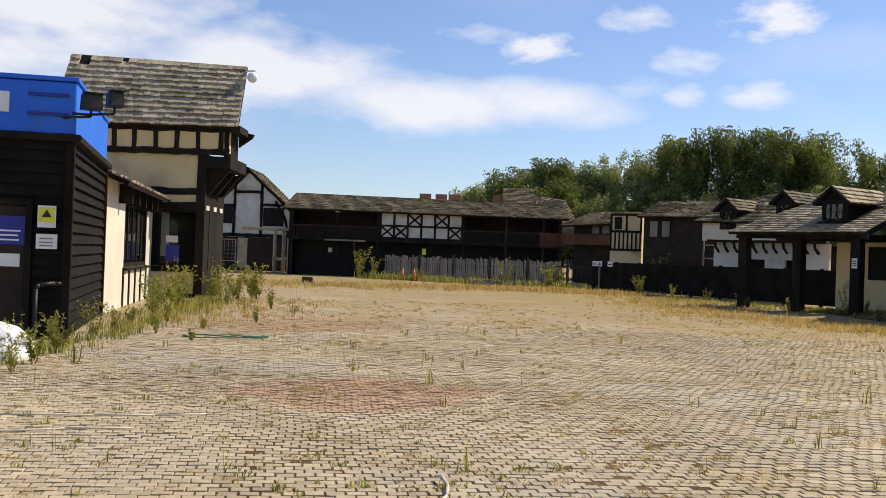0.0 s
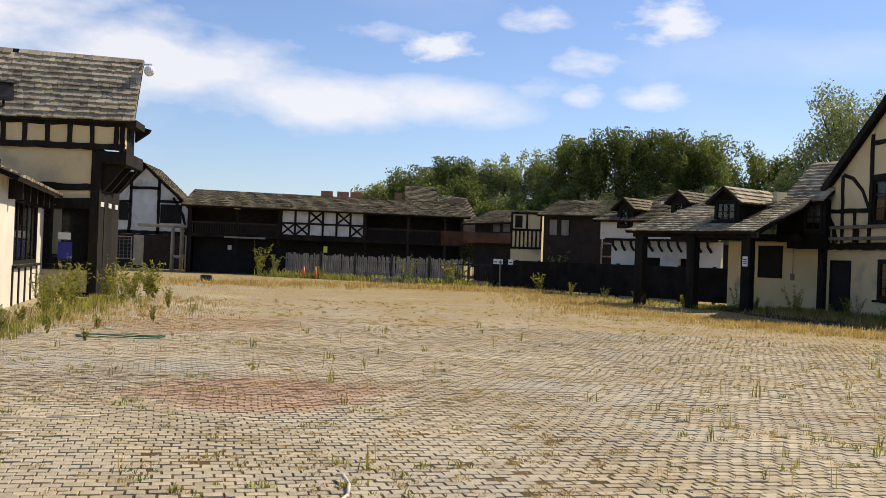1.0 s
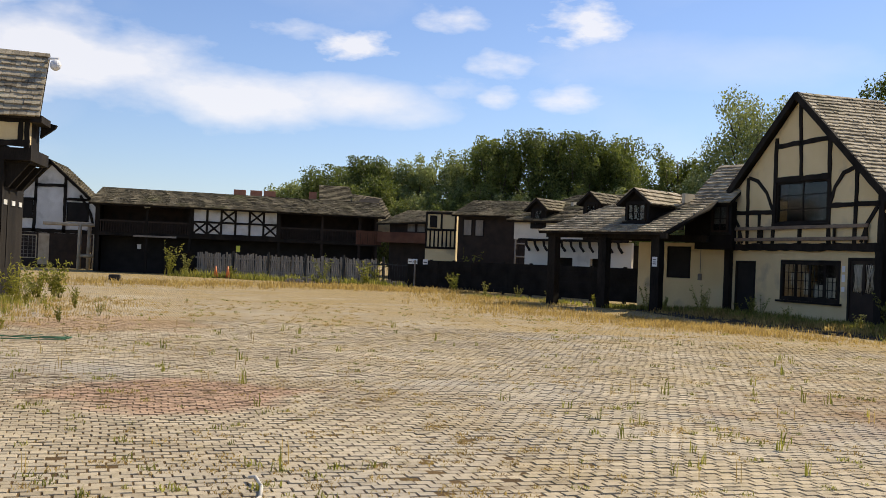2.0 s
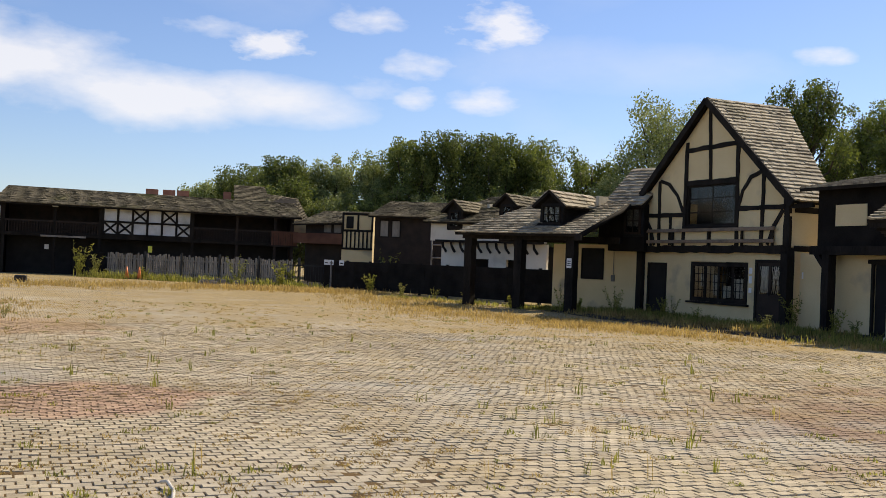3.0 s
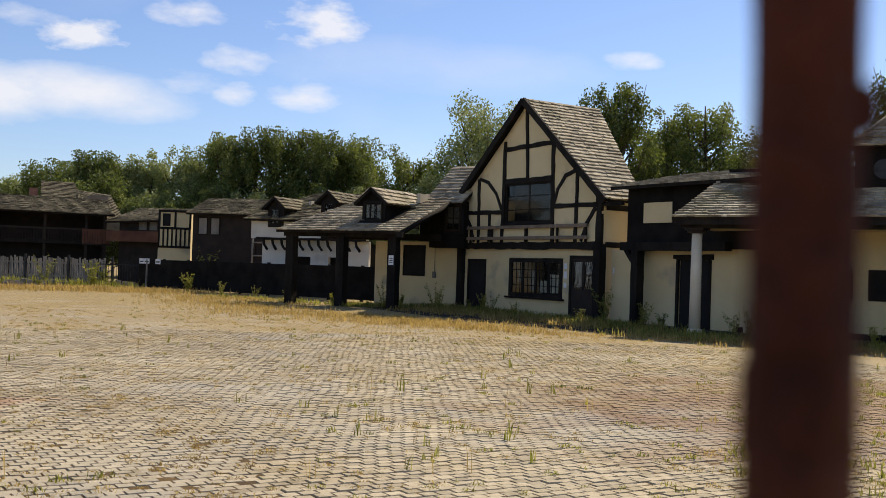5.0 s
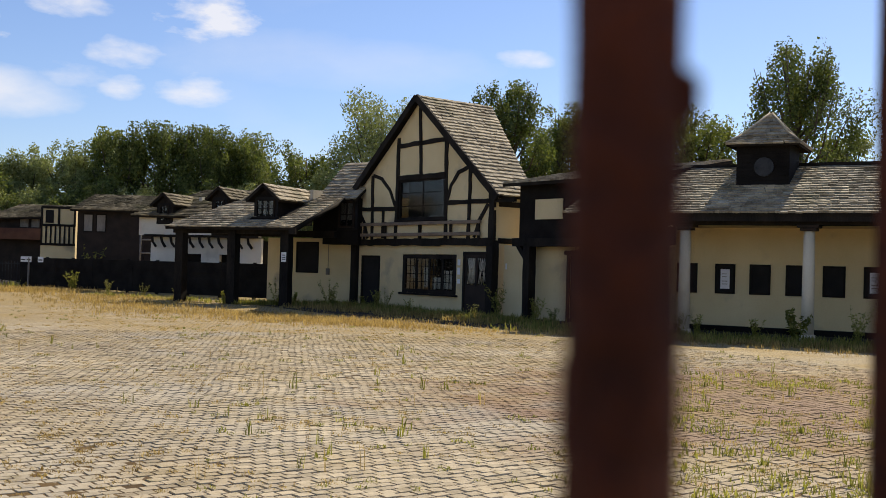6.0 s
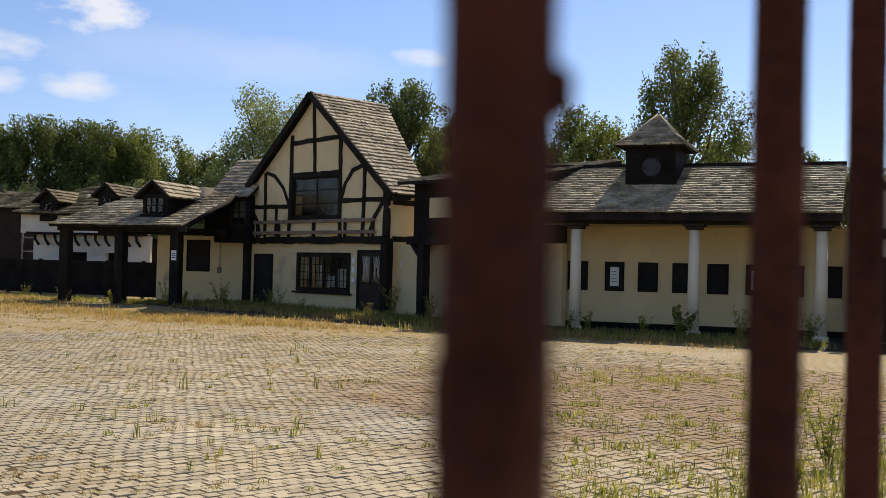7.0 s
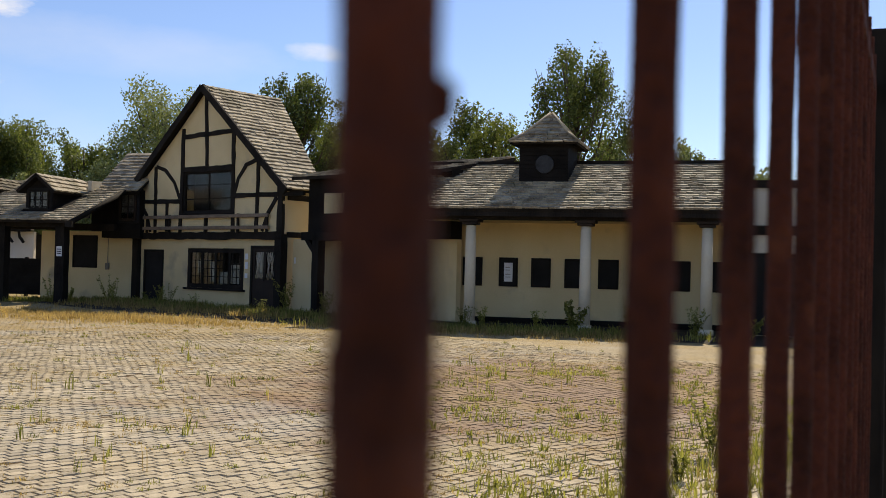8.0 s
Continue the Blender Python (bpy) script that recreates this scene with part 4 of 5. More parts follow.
for i in range(7):
    x = 6.86 + i * 0.88
    beam(h, [(x, 2.5), (x, 4.25)], 0.14, -0.1, -0.04, wobble=0.1)
for z in (2.56, 3.35, 4.2):
    beam(h, [(6.8, z), (12.2, z)], 0.13, -0.11, -0.045, wobble=0.1)
for i, lo in ((2, 1), (4, 1), (0, 0), (1, 0), (5, 0)):
    x0, z0 = 6.86 + i * 0.88, 3.4 if lo else 2.6
    beam(h, [(x0, z0), (x0 + 0.88, z0 + 0.75)], 0.12, -0.09, -0.046, wobble=0.1)
    beam(h, [(x0, z0 + 0.75), (x0 + 0.88, z0)], 0.12, -0.092, -0.048, wobble=0.1)
for x0, x1 in (1.1, 6.75), (12.3, 18.5):
    part("handrail", cube(x0, x1, -0.08, 0.0, 3.16, 3.26), M_BROWN, h)
    k = int((x1 - x0) / 0.16)
    one = part("baluster", cube(0, 0.06, -0.06, -0.02, 2.5, 3.16), M_BROWN, h)
    one.location.x = x0
    for i in range(1, k):
        ob = new("baluster", one.data)
        ob.parent, ob.location = h, (x0 + 0.16 * i, 0, 0)
for x in (1.15, 4.06, 6.7, 12.25, 15.0, 17.4, 18.5):
    part("gallery_post", cube(x - 0.08, x + 0.08, -0.09, 0.07, 0, 4.25), M_BROWN if x > 13 else M_TIMBER, h)
part("lamp", cube(3.9, 4.25, -0.3, -0.1, 4.1, 4.25, 0.03), M_PAPER, h)
part("pale_board", cube(3.3, 5.9, -0.25, -0.15, 2.25, 2.36), M_GREYWOOD, h)
part("sign", cube(9.6, 9.85, -0.12, -0.10, 1.55, 1.95), M_YELLOW, h)
part("sign", cube(3.4, 3.65, 1.17, 1.19, 1.5, 1.8), M_PAPER, h)
slope(h, (0.6, -0.6, 4.25), (19.0, -0.6, 4.15), (0.9, 3.2, 5.45), (18.9, 3.2, 5.25), M_DARKSHINGLE, 22, exposure=0.25, width=0.24)
part("roof_back", prism([(0.9, 4.2), (18.9, 4.2), (18.9, 5.2), (0.9, 5.4)], 3.25, 6), M_DARKSHINGLE, h)
for x in (9.2, 10.3, 11.2):
    part("chimney", cube(x, x + 0.8, 4.5, 5.3, 5.0, 5.78), M_BRICK, h, "orange brick chimney")
part("chimney", cube(14.3, 14.8, 5, 5.6, 5, 5.9), M_BRICK, h)
slope(h, (14.9, 3.3, 5.1), (17.4, 3.3, 5.1), (15.0, 6.0, 6.45), (17.1, 6.0, 6.45), M_DARKSHINGLE, 23)
slope(h, (17.0, 1.6, 4.6), (20.0, 1.6, 3.6), (17.2, 5.0, 5.9), (19.3, 5.0, 5.7), M_DARKSHINGLE, 24)
part("end_cream", cube(18.62, 19.6, 1.0, 4.0, 3.0, 4.0), M_CREAM, h)
eb = part("end_balcony", cube(17.15, 18.85, -0.16, -0.1, 3.12, 3.26), M_PINK, h, "faded red boarded balcony front")
for k in range(11):
    part("balcony_board", cube(17.17 + k * 0.152, 17.30 + k * 0.152, -0.15, -0.11, 2.36, 3.12), M_PINK, eb)
part("balcony_sill", cube(17.15, 18.85, -0.18, -0.09, 2.26, 2.36), M_BROWN, eb)

# ---- far: link with red balcony, cream timbered bay, dark barn ----
h = thing("balcony_house", front((7.6, 67.0), (12.0, 64.0)), "brown house with faded red balcony", "house")
part("wall", cube(0.3, 4.6, 0.8, 4, 0, 4.0), M_BROWN, h)
part("balcony", cube(0.0, 4.6, -0.3, 0.79, 2.55, 3.2), M_PINK, h)
for x in (1.6, 2.3, 3.0, 3.7):
    part("panel", cube(x, x + 0.5, 0.76, 0.795, 3.3, 3.8), M_GREYWOOD, h)
slope(h, (-0.3, 0.1, 3.75), (4.6, 0.1, 3.95), (0.8, 2.6, 4.75), (4.6, 2.6, 4.75), M_DARKSHINGLE, 25)
h = thing("cream_timbered_house", front((10.2, 64.6), (12.2, 63.7)), "small cream house with close dark studs", "house")
part("wall", cube(0.0, 1.95, 0, 4, 0, 4.5), M_CREAM, h)
for i in range(8):
    x = 0.04 + i * 0.26
    beam(h, [(x, 2.3), (x, 3.4)], 0.09, -0.05, 0.0, wobble=0.1)
for z in (2.3, 3.42, 4.45):
    beam(h, [(0, z), (1.95, z)], 0.14, -0.06, 0.0, wobble=0.1)
board(h, 0.25, 0.7, 3.55, 4.3, -0.02)
for x in (0.04, 1.0, 1.9):
    beam(h, [(x, 3.4), (x, 4.45)], 0.12, -0.05, 0.0, wobble=0.1)
h = thing("dark_barn", front((11.4, 60.2), (15.6, 58.2)), "dark boarded barn with low shingled roof", "house")
part("wall", cube(0.0, 3.6, 0, 4, 0, 4.2), M_BROWN, h)
part("gable_end", prism([(3.61, 0), (4.6, 0), (4.6, 4.9), (3.61, 4.2)], 0.05, 4), M_BROWN, h)
for x in (0.3, 1.0):
    board(h, x, x + 0.55, 3.0, 4.0, -0.02, M_GREYWOOD)
slope(h, (-0.3, -0.5, 4.2), (3.6, -0.5, 4.2), (0.3, 2.6, 5.25), (4.7, 2.6, 5.25), M_DARKSHINGLE, 26)
sc = thing("scaffold_stand", front((13.7, 55.5), (15.2, 54.9)), "grey steel scaffold stand", "scaffold")
for x in (0.0, 0.75, 1.5):
    bm = bmesh.new()
    cylinder(bm, (x, 0, 0), (x, 0, 3.4), 0.05, 0.05, 6)
    part("pole", bm, M_GREYWOOD, sc)
for z in (1.9, 2.6, 3.35):
    bm = bmesh.new()
    cylinder(bm, (0, 0, z), (1.5, 0, z), 0.04, 0.04, 6)
    part("rail", bm, M_GREYWOOD, sc)

# ---- white house with dormers ----
h = thing("white_dormer_house", front((13.0, 52.0), (18.0, 46.5)), "white rendered house with bracketed jetty and dormers", "house")
part("upper_wall", cube(-0.1, 3.0, -0.3, 0.0, 2.75, 3.75), M_WHITE, h)
part("wall", holed(0.4, 6.4, 0, 2.7, 0, 0.2, [(2.0, 3.2, 0, 1.9), (4.2, 5.2, 0.7, 1.9)]), M_WHITE, h)
# one near-black sheet paints the shade inside behind both openings
part("room_shade", cube(0.5, 6.3, 0.9, 0.95, 0, 2.6), M_DARK, h)
part("upper_wall", cube(3.0, 6.4, -0.298, 0.0, 2.75, 3.6), M_WHITE, h)
for i in range(11):
    x = 0.6 + i * 0.52
    beam(h, [(x, 2.72), (x + 0.05, 2.45), (x + 0.25, 2.2)], 0.1, -0.28, -0.2, name="jetty_bracket")
beam(h, [(0.2, 2.74), (6.4, 2.74)], 0.12, -0.34, -0.3)
slope(h, (-0.4, -0.6, 3.7), (8.2, -0.6, 3.6), (1.4, 3.4, 5.25), (8.2, 3.4, 5.25), M_DARKSHINGLE, 27)
for x, z in (0.9, 3.6), (3.9, 3.9):
    dm = part("dormer", cube(x, x + 0.9, -0.35, 2.4, z - 0.3, z + 0.7), M_TIMBER, h, "small gabled dormer")
    part("dormer_gable", prism([(x - 0.1, z + 0.7), (x + 1.0, z + 0.7), (x + 0.45, z + 1.15)], -0.36, 2.4), M_TIMBER, dm)
    window(dm, x + 0.2, x + 0.7, z - 0.15, z + 0.6, -0.42, 2, 3, bar=0.03, frame_w=0.05, deep=0.035, sill=False)
    slope(dm, (x + 1.15, -0.6, z + 0.6), (x + 1.15, 2.6, z + 0.6), (x + 0.45, -0.6, z + 1.22), (x + 0.45, 2.6, z + 1.22), M_DARKSHINGLE, 28)
    slope(dm, (x - 0.25, 2.6, z + 0.6), (x - 0.25, -0.6, z + 0.6), (x + 0.45, 2.6, z + 1.22), (x + 0.45, -0.6, z + 1.22), M_DARKSHINGLE, 29)
    part("flashing", cube(x + 1.2, x + 1.34, 1.5, 2.0, z + 0.6, z + 1.15), M_LEAD, dm)

# ---- fences ----
h = thing("hoarding", front((8.0, 56.5), (14.4, 43.5)), "dark boarded hoarding with small white signs", "fence")
for i in range(6):
    z = 0.08 + i * 0.235
    for k in range(6):
        lean = 0.014 * (i % 2) + 0.004 * math.sin(i * 2.3 + k * 1.7)
        part("board", cube(2.84 * k, 2.84 * k + 2.825, -0.02 + lean, 0.02 + lean, z, z + 0.247, 0.006), M_BOARD, h)
for i in range(9):
    part("post", cube(0.0 + 2.0 * i, 0.12 + 2.0 * i, 0.035, 0.14, 0, 1.55), M_TIMBER, h)
part("pale_post", cube(0.75, 0.82, -0.1, -0.03, 0, 1.5), M_GREYWOOD, h)
for x in (0.1, 0.55, 1.5):
    part("sign", cube(x, x + 0.42, -0.06, -0.045, 1.28, 1.55), M_PAPER, h, "small white sign")
    part("sign_print", cube(x + 0.06, x + 0.36, -0.066, -0.062, 1.36, 1.42), M_INK, h)
rnd = random.Random(5)
h = thing("picket_fence", front((-4.2, 66.5), (8.3, 57.2)), "weathered grey picket fence with uneven pales", "fence")
pale = [part("pale", cube(-0.05, 0.05, -0.012, 0.012, 0, 1.0), M_GREYWOOD, h)]
me = pale[0].data
for i in range(88):
    ob = pale[0] if i == 0 else new("pale", me)
    ob.parent = h
    ob.location, ob.scale = (0.7 + i * 0.145, 0, 0.05), (1, 1, 1.38 + rnd.uniform(-0.08, 0.08))
    ob.rotation_euler = (0, rnd.uniform(-0.03, 0.03), 0)
for z in (0.4, 1.1):
    part("rail", cube(0.5, 13.4, 0.02, 0.07, z, z + 0.09), M_GREYWOOD, h)
for i in range(5):
    part("post", cube(3.4 + 2.6 * i, 3.5 + 2.6 * i, -0.12, -0.02, 0, 1.6), M_STEEL, h)
h = thing("mesh_panel", front((-4.2, 66.5), (-1.0, 64.1)), "dark netting panel on posts", "fence")
part("panel", cube(-2.0, 0.4, 0, 0.04, 0.0, 1.4), M_BOARD, h)
h = thing("steel_fence", front((8.3, 57.6), (10.4, 57.2)), "thin dark steel bar fence", "fence")
bm = bmesh.new()
for i in range(22):
    box(bm, -2.4 + i * 0.14, -2.38 + i * 0.14, -0.01, 0.01, 0, 1.3)
part("bars", bm, M_STEEL, h)
part("rail", cube(-2.4, 0.7, -0.02, 0.02, 1.15, 1.2), M_STEEL, h)

# ---- railing beside the camera ----
BAR, STEP = Vector((0.118, 0.150)), 0.219
RUN = Vector((math.sin(radians(65.1)), math.cos(radians(65.1))))
h = thing("railing", Matrix.Identity(4), "rusty red-brown steel railing with flaking paint", "railing")


def bar_mesh(seed, r=0.0096, top=2.12):
    """A square bar with rust blisters."""
    rnd = random.Random(seed)
    bm = bmesh.new()
    rows, z = [], 0.0
    while z <= top:
        ring = []
        for i in range(10):
            a = 2 * math.pi * i / 10
            lump = noise.noise(Vector((math.cos(a) * 1.4, math.sin(a) * 1.4, z * 14 + seed * 7)))
            fat = noise.noise(Vector((math.cos(a) * 0.8, math.sin(a) * 0.8, z * 42 + seed * 3)))
            q = r * (1.0 + 0.10 * lump + 0.10 * max(0, fat))
            ring.append(bm.verts.new((q * math.cos(a), q * math.sin(a), z)))
        rows.append(ring)
        z += 0.02
    for a, b in zip(rows, rows[1:]):
        for i in range(10):
            j = (i + 1) % 10
            bm.faces.new((a[i], a[j], b[j], b[i])).smooth = True
    bm.faces.new(rows[-1])
    return bm


for i in range(-6, 14):
    ob = part("bar", bar_mesh(i + 20), M_RUST, h)
    p = BAR + RUN * STEP * (i - 0)
    ob.location = (p.x, p.y, 0)
a, b = BAR - RUN * STEP * 6.4, BAR + RUN * STEP * 13.6
for z in (0.12, 2.0):
    bm = box(bmesh.new(), 0, (b - a).length, -0.008, 0.008, z, z + 0.045)
    ob = part("cross_rail", bm, M_RUST, h)
    ob.matrix_world = front(a, b)
lug = part("rust_lump", cube(-0.003, 0.003, -0.003, 0.003, -0.005, 0.004, 0.002), M_RUST, h)
lug.location = (BAR.x + 0.0075, BAR.y - 0.006, 1.5 + 0.031)
lug = part("rust_lump", cube(-0.0022, 0.003, -0.003, 0.003, -0.010, 0.008, 0.0015), M_RUST, h)
lug.location = (BAR.x - 0.006, BAR.y + 0.005, 1.5 - 0.022)
gp = thing("gate_post", front(b, b + RUN) , "tall dark gate post with a lower side post", "post")
part("post", cube(0.0, 0.09, -0.04, 0.05, 0, 2.2, 0.006), M_TIMBER, gp)
part("side_post", cube(0.2, 0.32, -0.05, 0.07, 0, 2.05, 0.006), M_TIMBER, gp)


# ---- trees ----
def tree(bearing, dist, rise, spread, leaf, seed, low=0.1, upright=0.6, leaves=16000):
    """A tree by bearing and distance: rise is the height of its top and spread its half width, both in degrees from the yard's near end."""
    rnd, nr = random.Random(seed), np.random.RandomState(seed)
    x, y = dist * math.sin(radians(bearing)), dist * math.cos(radians(bearing))
    height, width = 1.5 + dist * math.tan(radians(rise)), 2 * dist * math.tan(radians(spread))
    t = thing("tree", pose(x, y, 0), ("tall broadleaf tree in full summer leaf", "pale green willow-like tree in leaf", "dark green poplar with upswept branches in leaf")[leaf], "tree")
    bm = bmesh.new()
    cylinder(bm, (0, 0, -0.1), (0.1, 0, height * 0.45), 0.024 * height, 0.014 * height, 9)
    cylinder(bm, (0.1, 0, height * 0.45), (0, 0.1, height * 0.9), 0.014 * height, 0.003 * height, 7)
    sprays = []
    limbs = 46
    for i in range(limbs):
        a = i * 2.4 + rnd.uniform(-0.4, 0.4)
        f = (i + rnd.random()) / limbs
        z0 = height * (low + (0.74 - low) * f)
        top = min(height * 0.985, z0 + height * rnd.uniform(0.14, 0.30) * (0.5 + upright))
        full = math.sin(math.pi * min(1.0, 0.24 + 0.66 * f)) ** 0.7
        r = width * 0.5 * full * rnd.uniform(0.55, 1.08)
        p, q = Vector((0, 0, z0)), Vector((r * math.cos(a), r * math.sin(a), top))
        m = p.lerp(q, 0.55) + Vector((0.12 * r * math.cos(a), 0.12 * r * math.sin(a), -0.05 * height))
        cylinder(bm, p, m, 0.007 * height, 0.004 * height, 5)
        cylinder(bm, m, q, 0.004 * height, 0.001 * height, 4)
        for k in range(5):
            g = rnd.uniform(0.35, 1.0)
            c = (m.lerp(q, (g - 0.35) / 0.65)) + Vector((rnd.gauss(0, 0.07), rnd.gauss(0, 0.07), rnd.gauss(0, 0.03))) * width
            sprays.append((c.x, c.y, min(c.z, height * 0.95), width * rnd.uniform(0.055, 0.12)))
    part("trunk", bm, M_BARK, t)
    c = np.array(sprays)
    weight = c[:, 3] ** 2
    pick = nr.choice(len(c), leaves, p=weight / weight.sum())
    d = nr.normal(size=(leaves, 3))
    d /= np.linalg.norm(d, axis=1)[:, None]
    d *= (nr.uniform(0.0, 1.0, leaves) ** 0.45)[:, None]
    pos = c[pick, :3] + d * c[pick, 3:4] * np.array([1, 1, 1.0 + 1.1 * upright])
    pos[:, 2] = np.clip(pos[:, 2], 0.4, height * 1.01)
    size = nr.uniform(0.05, 0.125, leaves) * (dist / 75) ** 0.6
    u = nr.normal(size=(leaves, 3)) + np.array([0, 0, 0.9 * upright])
    u /= np.linalg.norm(u, axis=1)[:, None]
    v = np.cross(u, nr.normal(size=(leaves, 3)))
    v /= np.linalg.norm(v, axis=1)[:, None]
    s = size[:, None]
    q = np.stack([pos - u * s, pos + v * s * 0.6, pos + u * s, pos - v * s * 0.6], 1).reshape(-1, 3)
    me = bpy.data.meshes.new("crown")
    me.from_pydata(q.tolist(), [], np.arange(leaves * 4).reshape(-1, 4).tolist())
    me.materials.append(M_LEAF[leaf])
    new("crown", me).parent = t


TREES = [(1.7, 115, 4.0, 1.8, 1, 0.4), (3.9, 108, 4.75, 1.9, 2, 0.8), (6.0, 96, 5.4, 1.9, 2, 0.8), (8.4, 95, 5.8, 1.8, 1, 0.4), (10.5, 92, 6.1, 1.8, 1, 0.4), (12.6, 90, 6.65, 1.8, 0, 0.9),
         (14.9, 90, 7.15, 2.0, 2, 1.0), (17.3, 90, 7.05, 1.8, 2, 1.0), (19.4, 90, 6.95, 1.75, 0, 0.9), (22.4, 66, 6.6, 1.7, 0, 0.5), (24.2, 60, 5.5, 1.9, 1, 0.3), (26.4, 64, 9.3, 2.8, 1, 0.5),
         (29.6, 68, 9.1, 2.0, 1, 0.5), (33.3, 56, 10.3, 2.0, 2, 0.8), (35.9, 62, 9.3, 1.8, 0, 0.3), (38.0, 60, 10.2, 2.3, 0, 0.3), (43.1, 50, 9.6, 2.3, 0, 0.2), (48.5, 48, 12.0, 2.4, 2, 0.9),
         (50.9, 55, 8.1, 1.7, 1, 0.4), (54.6, 52, 7.4, 1.6, 1, 0.3), (40.4, 62, 7.6, 2.0, 0, 0.3), (45.9, 60, 6.6, 2.2, 0, 0.3), (57.5, 50, 6.2, 2.0, 1, 0.3), (65.0, 26, 12.0, 3.4, 1, 0.3)]
for i, (be, di, ri, sp, le, up) in enumerate(TREES):
    tree(be, di, ri, sp * (1.08 if di > 80 else 1.22), le, 100 + i, upright=up, leaves=30000 if sp > 1.7 else 22000)
# the lower wood behind the roofs
for i in range(12):
    tree(4.6 + 1.75 * i, 86, 4.0 + 0.5 * math.sin(i * 1.9), 1.6, (0, 2, 1)[i % 3], 140 + i, low=0.02, upright=0.4, leaves=13000)


# ---- weeds ----
def blades(spots, material, name, label, height=(0.05, 0.18), n=7, spread=0.05, lean=0.6, width=0.006, seed=1):
    nr = np.random.RandomState(seed)
    verts, faces = [], []
    for x, y, s in spots:
        for i in range(n):
            a, r = nr.uniform(0, 6.28), nr.uniform(0, spread) * s
            bx, by = x + r * math.cos(a), y + r * math.sin(a)
            hh = nr.uniform(*height) * s
            la, ll = nr.uniform(0, 6.28), nr.uniform(0, lean) * hh
            w = width * s
            wx, wy = -math.sin(la) * w, math.cos(la) * w
            tx, ty = bx + ll * math.cos(la), by + ll * math.sin(la)
            mx, my = bx + 0.35 * ll * math.cos(la), by + 0.35 * ll * math.sin(la)
            k = len(verts)
            verts += [(bx - wx, by - wy, -0.01), (bx + wx, by + wy, -0.01), (mx + wx, my + wy, hh * 0.6), (mx - wx, my - wy, hh * 0.6), (tx, ty, hh)]
            faces += [(k, k + 1, k + 2, k + 3), (k + 3, k + 2, k + 4)]
    me = bpy.data.meshes.new(name)
    me.from_pydata(verts, [], faces)
    me.materials.append(material)
    return tagged(new(name, me), label, "weeds", kind="stuff")


def scatter(n, seed, b0, b1, r0, r1, power=1.0):
    rnd = random.Random(seed)
    got = []
    while len(got) < n:
        be, r = radians(rnd.uniform(b0, b1)), r0 + (r1 - r0) * rnd.random() ** power
        x, y = r * math.sin(be), r * math.cos(be)
        if x > 15.5 or (x < -5.0 and y > 13):
            continue
        if noise.noise(Vector((x * 0.35, y * 0.35, seed))) + rnd.uniform(-0.5, 0.5) < 0.0:
            continue
        got.append((x, y, rnd.uniform(0.6, 1.5)))
    return got


blades(scatter(700, 11, -24, 66, 4.5, 34), M_WEED, "joint_weeds", "small green weeds growing in the paving joints", (0.010, 0.045), 16, 0.07, 1.9, 0.0034, 1)
stalks = scatter(260, 15, -24, 66, 7.0, 24)
blades(stalks[:150], M_DRY, "dry_stalks", "thin dry reddish stalks standing in the joints", (0.06, 0.19), 3, 0.05, 0.35, 0.0022, 6)
blades(stalks[150:], M_WEED, "green_stalks", "thin upright yellow-green weeds in the joints", (0.05, 0.15), 7, 0.05, 0.6, 0.0045, 7)
right = [(x, y, s * 1.3) for x, y, s in scatter(420, 14, 40, 64, 5.0, 17.0)]
blades(right, M_WEED, "yard_weeds", "patchy green weeds between reddish setts", (0.010, 0.055), 18, 0.11, 1.4, 0.0035, 5)
blades(scatter(3000, 12, -24, 66, 4.5, 34), M_DRY, "dry_tufts", "small dry grass tufts in the paving joints", (0.005, 0.022), 22, 0.09, 2.6, 0.0026, 2)


def strip(a, b, wide, n, seed, grow=1.0):
    rnd = random.Random(seed)
    got = []
    for i in range(n):
        t = rnd.random()
        got.append((a[0] + (b[0] - a[0]) * t + rnd.gauss(0, wide), a[1] + (b[1] - a[1]) * t + rnd.gauss(0, wide), rnd.uniform(0.6, 1.5) * grow))
    return got


dry = strip((9.5, 27.5), (14.0, 22.0), 0.7, 420, 21, 0.7) + strip((8.5, 30), (9.0, 45), 1.4, 900, 22, 0.8) + strip((3, 52), (9, 50), 1.6, 700, 23, 1.3) + strip((-9, 46), (3, 52), 2.2, 700, 24, 1.2) \
    + strip((15.2, 20.5), (18.5, 14.0), 0.6, 200, 25, 0.5) + strip((-5.5, 20), (-5, 32), 1.0, 500, 26, 0.6) + strip((14, 36), (15.5, 31), 0.7, 120, 27, 0.6) + strip((16.0, 36.5), (16.4, 24.0), 0.9, 500, 28, 1.1) + strip((15.0, 21.8), (19.6, 14.6), 0.5, 400, 29, 0.9) + strip((10.2, 31.0), (12.6, 25.0), 0.9, 700, 30, 0.7)
blades(dry, M_DRY, "dry_grass", "long dry yellow grass along the yard's edges", (0.04, 0.16), 9, 0.2, 1.0, 0.006, 3)
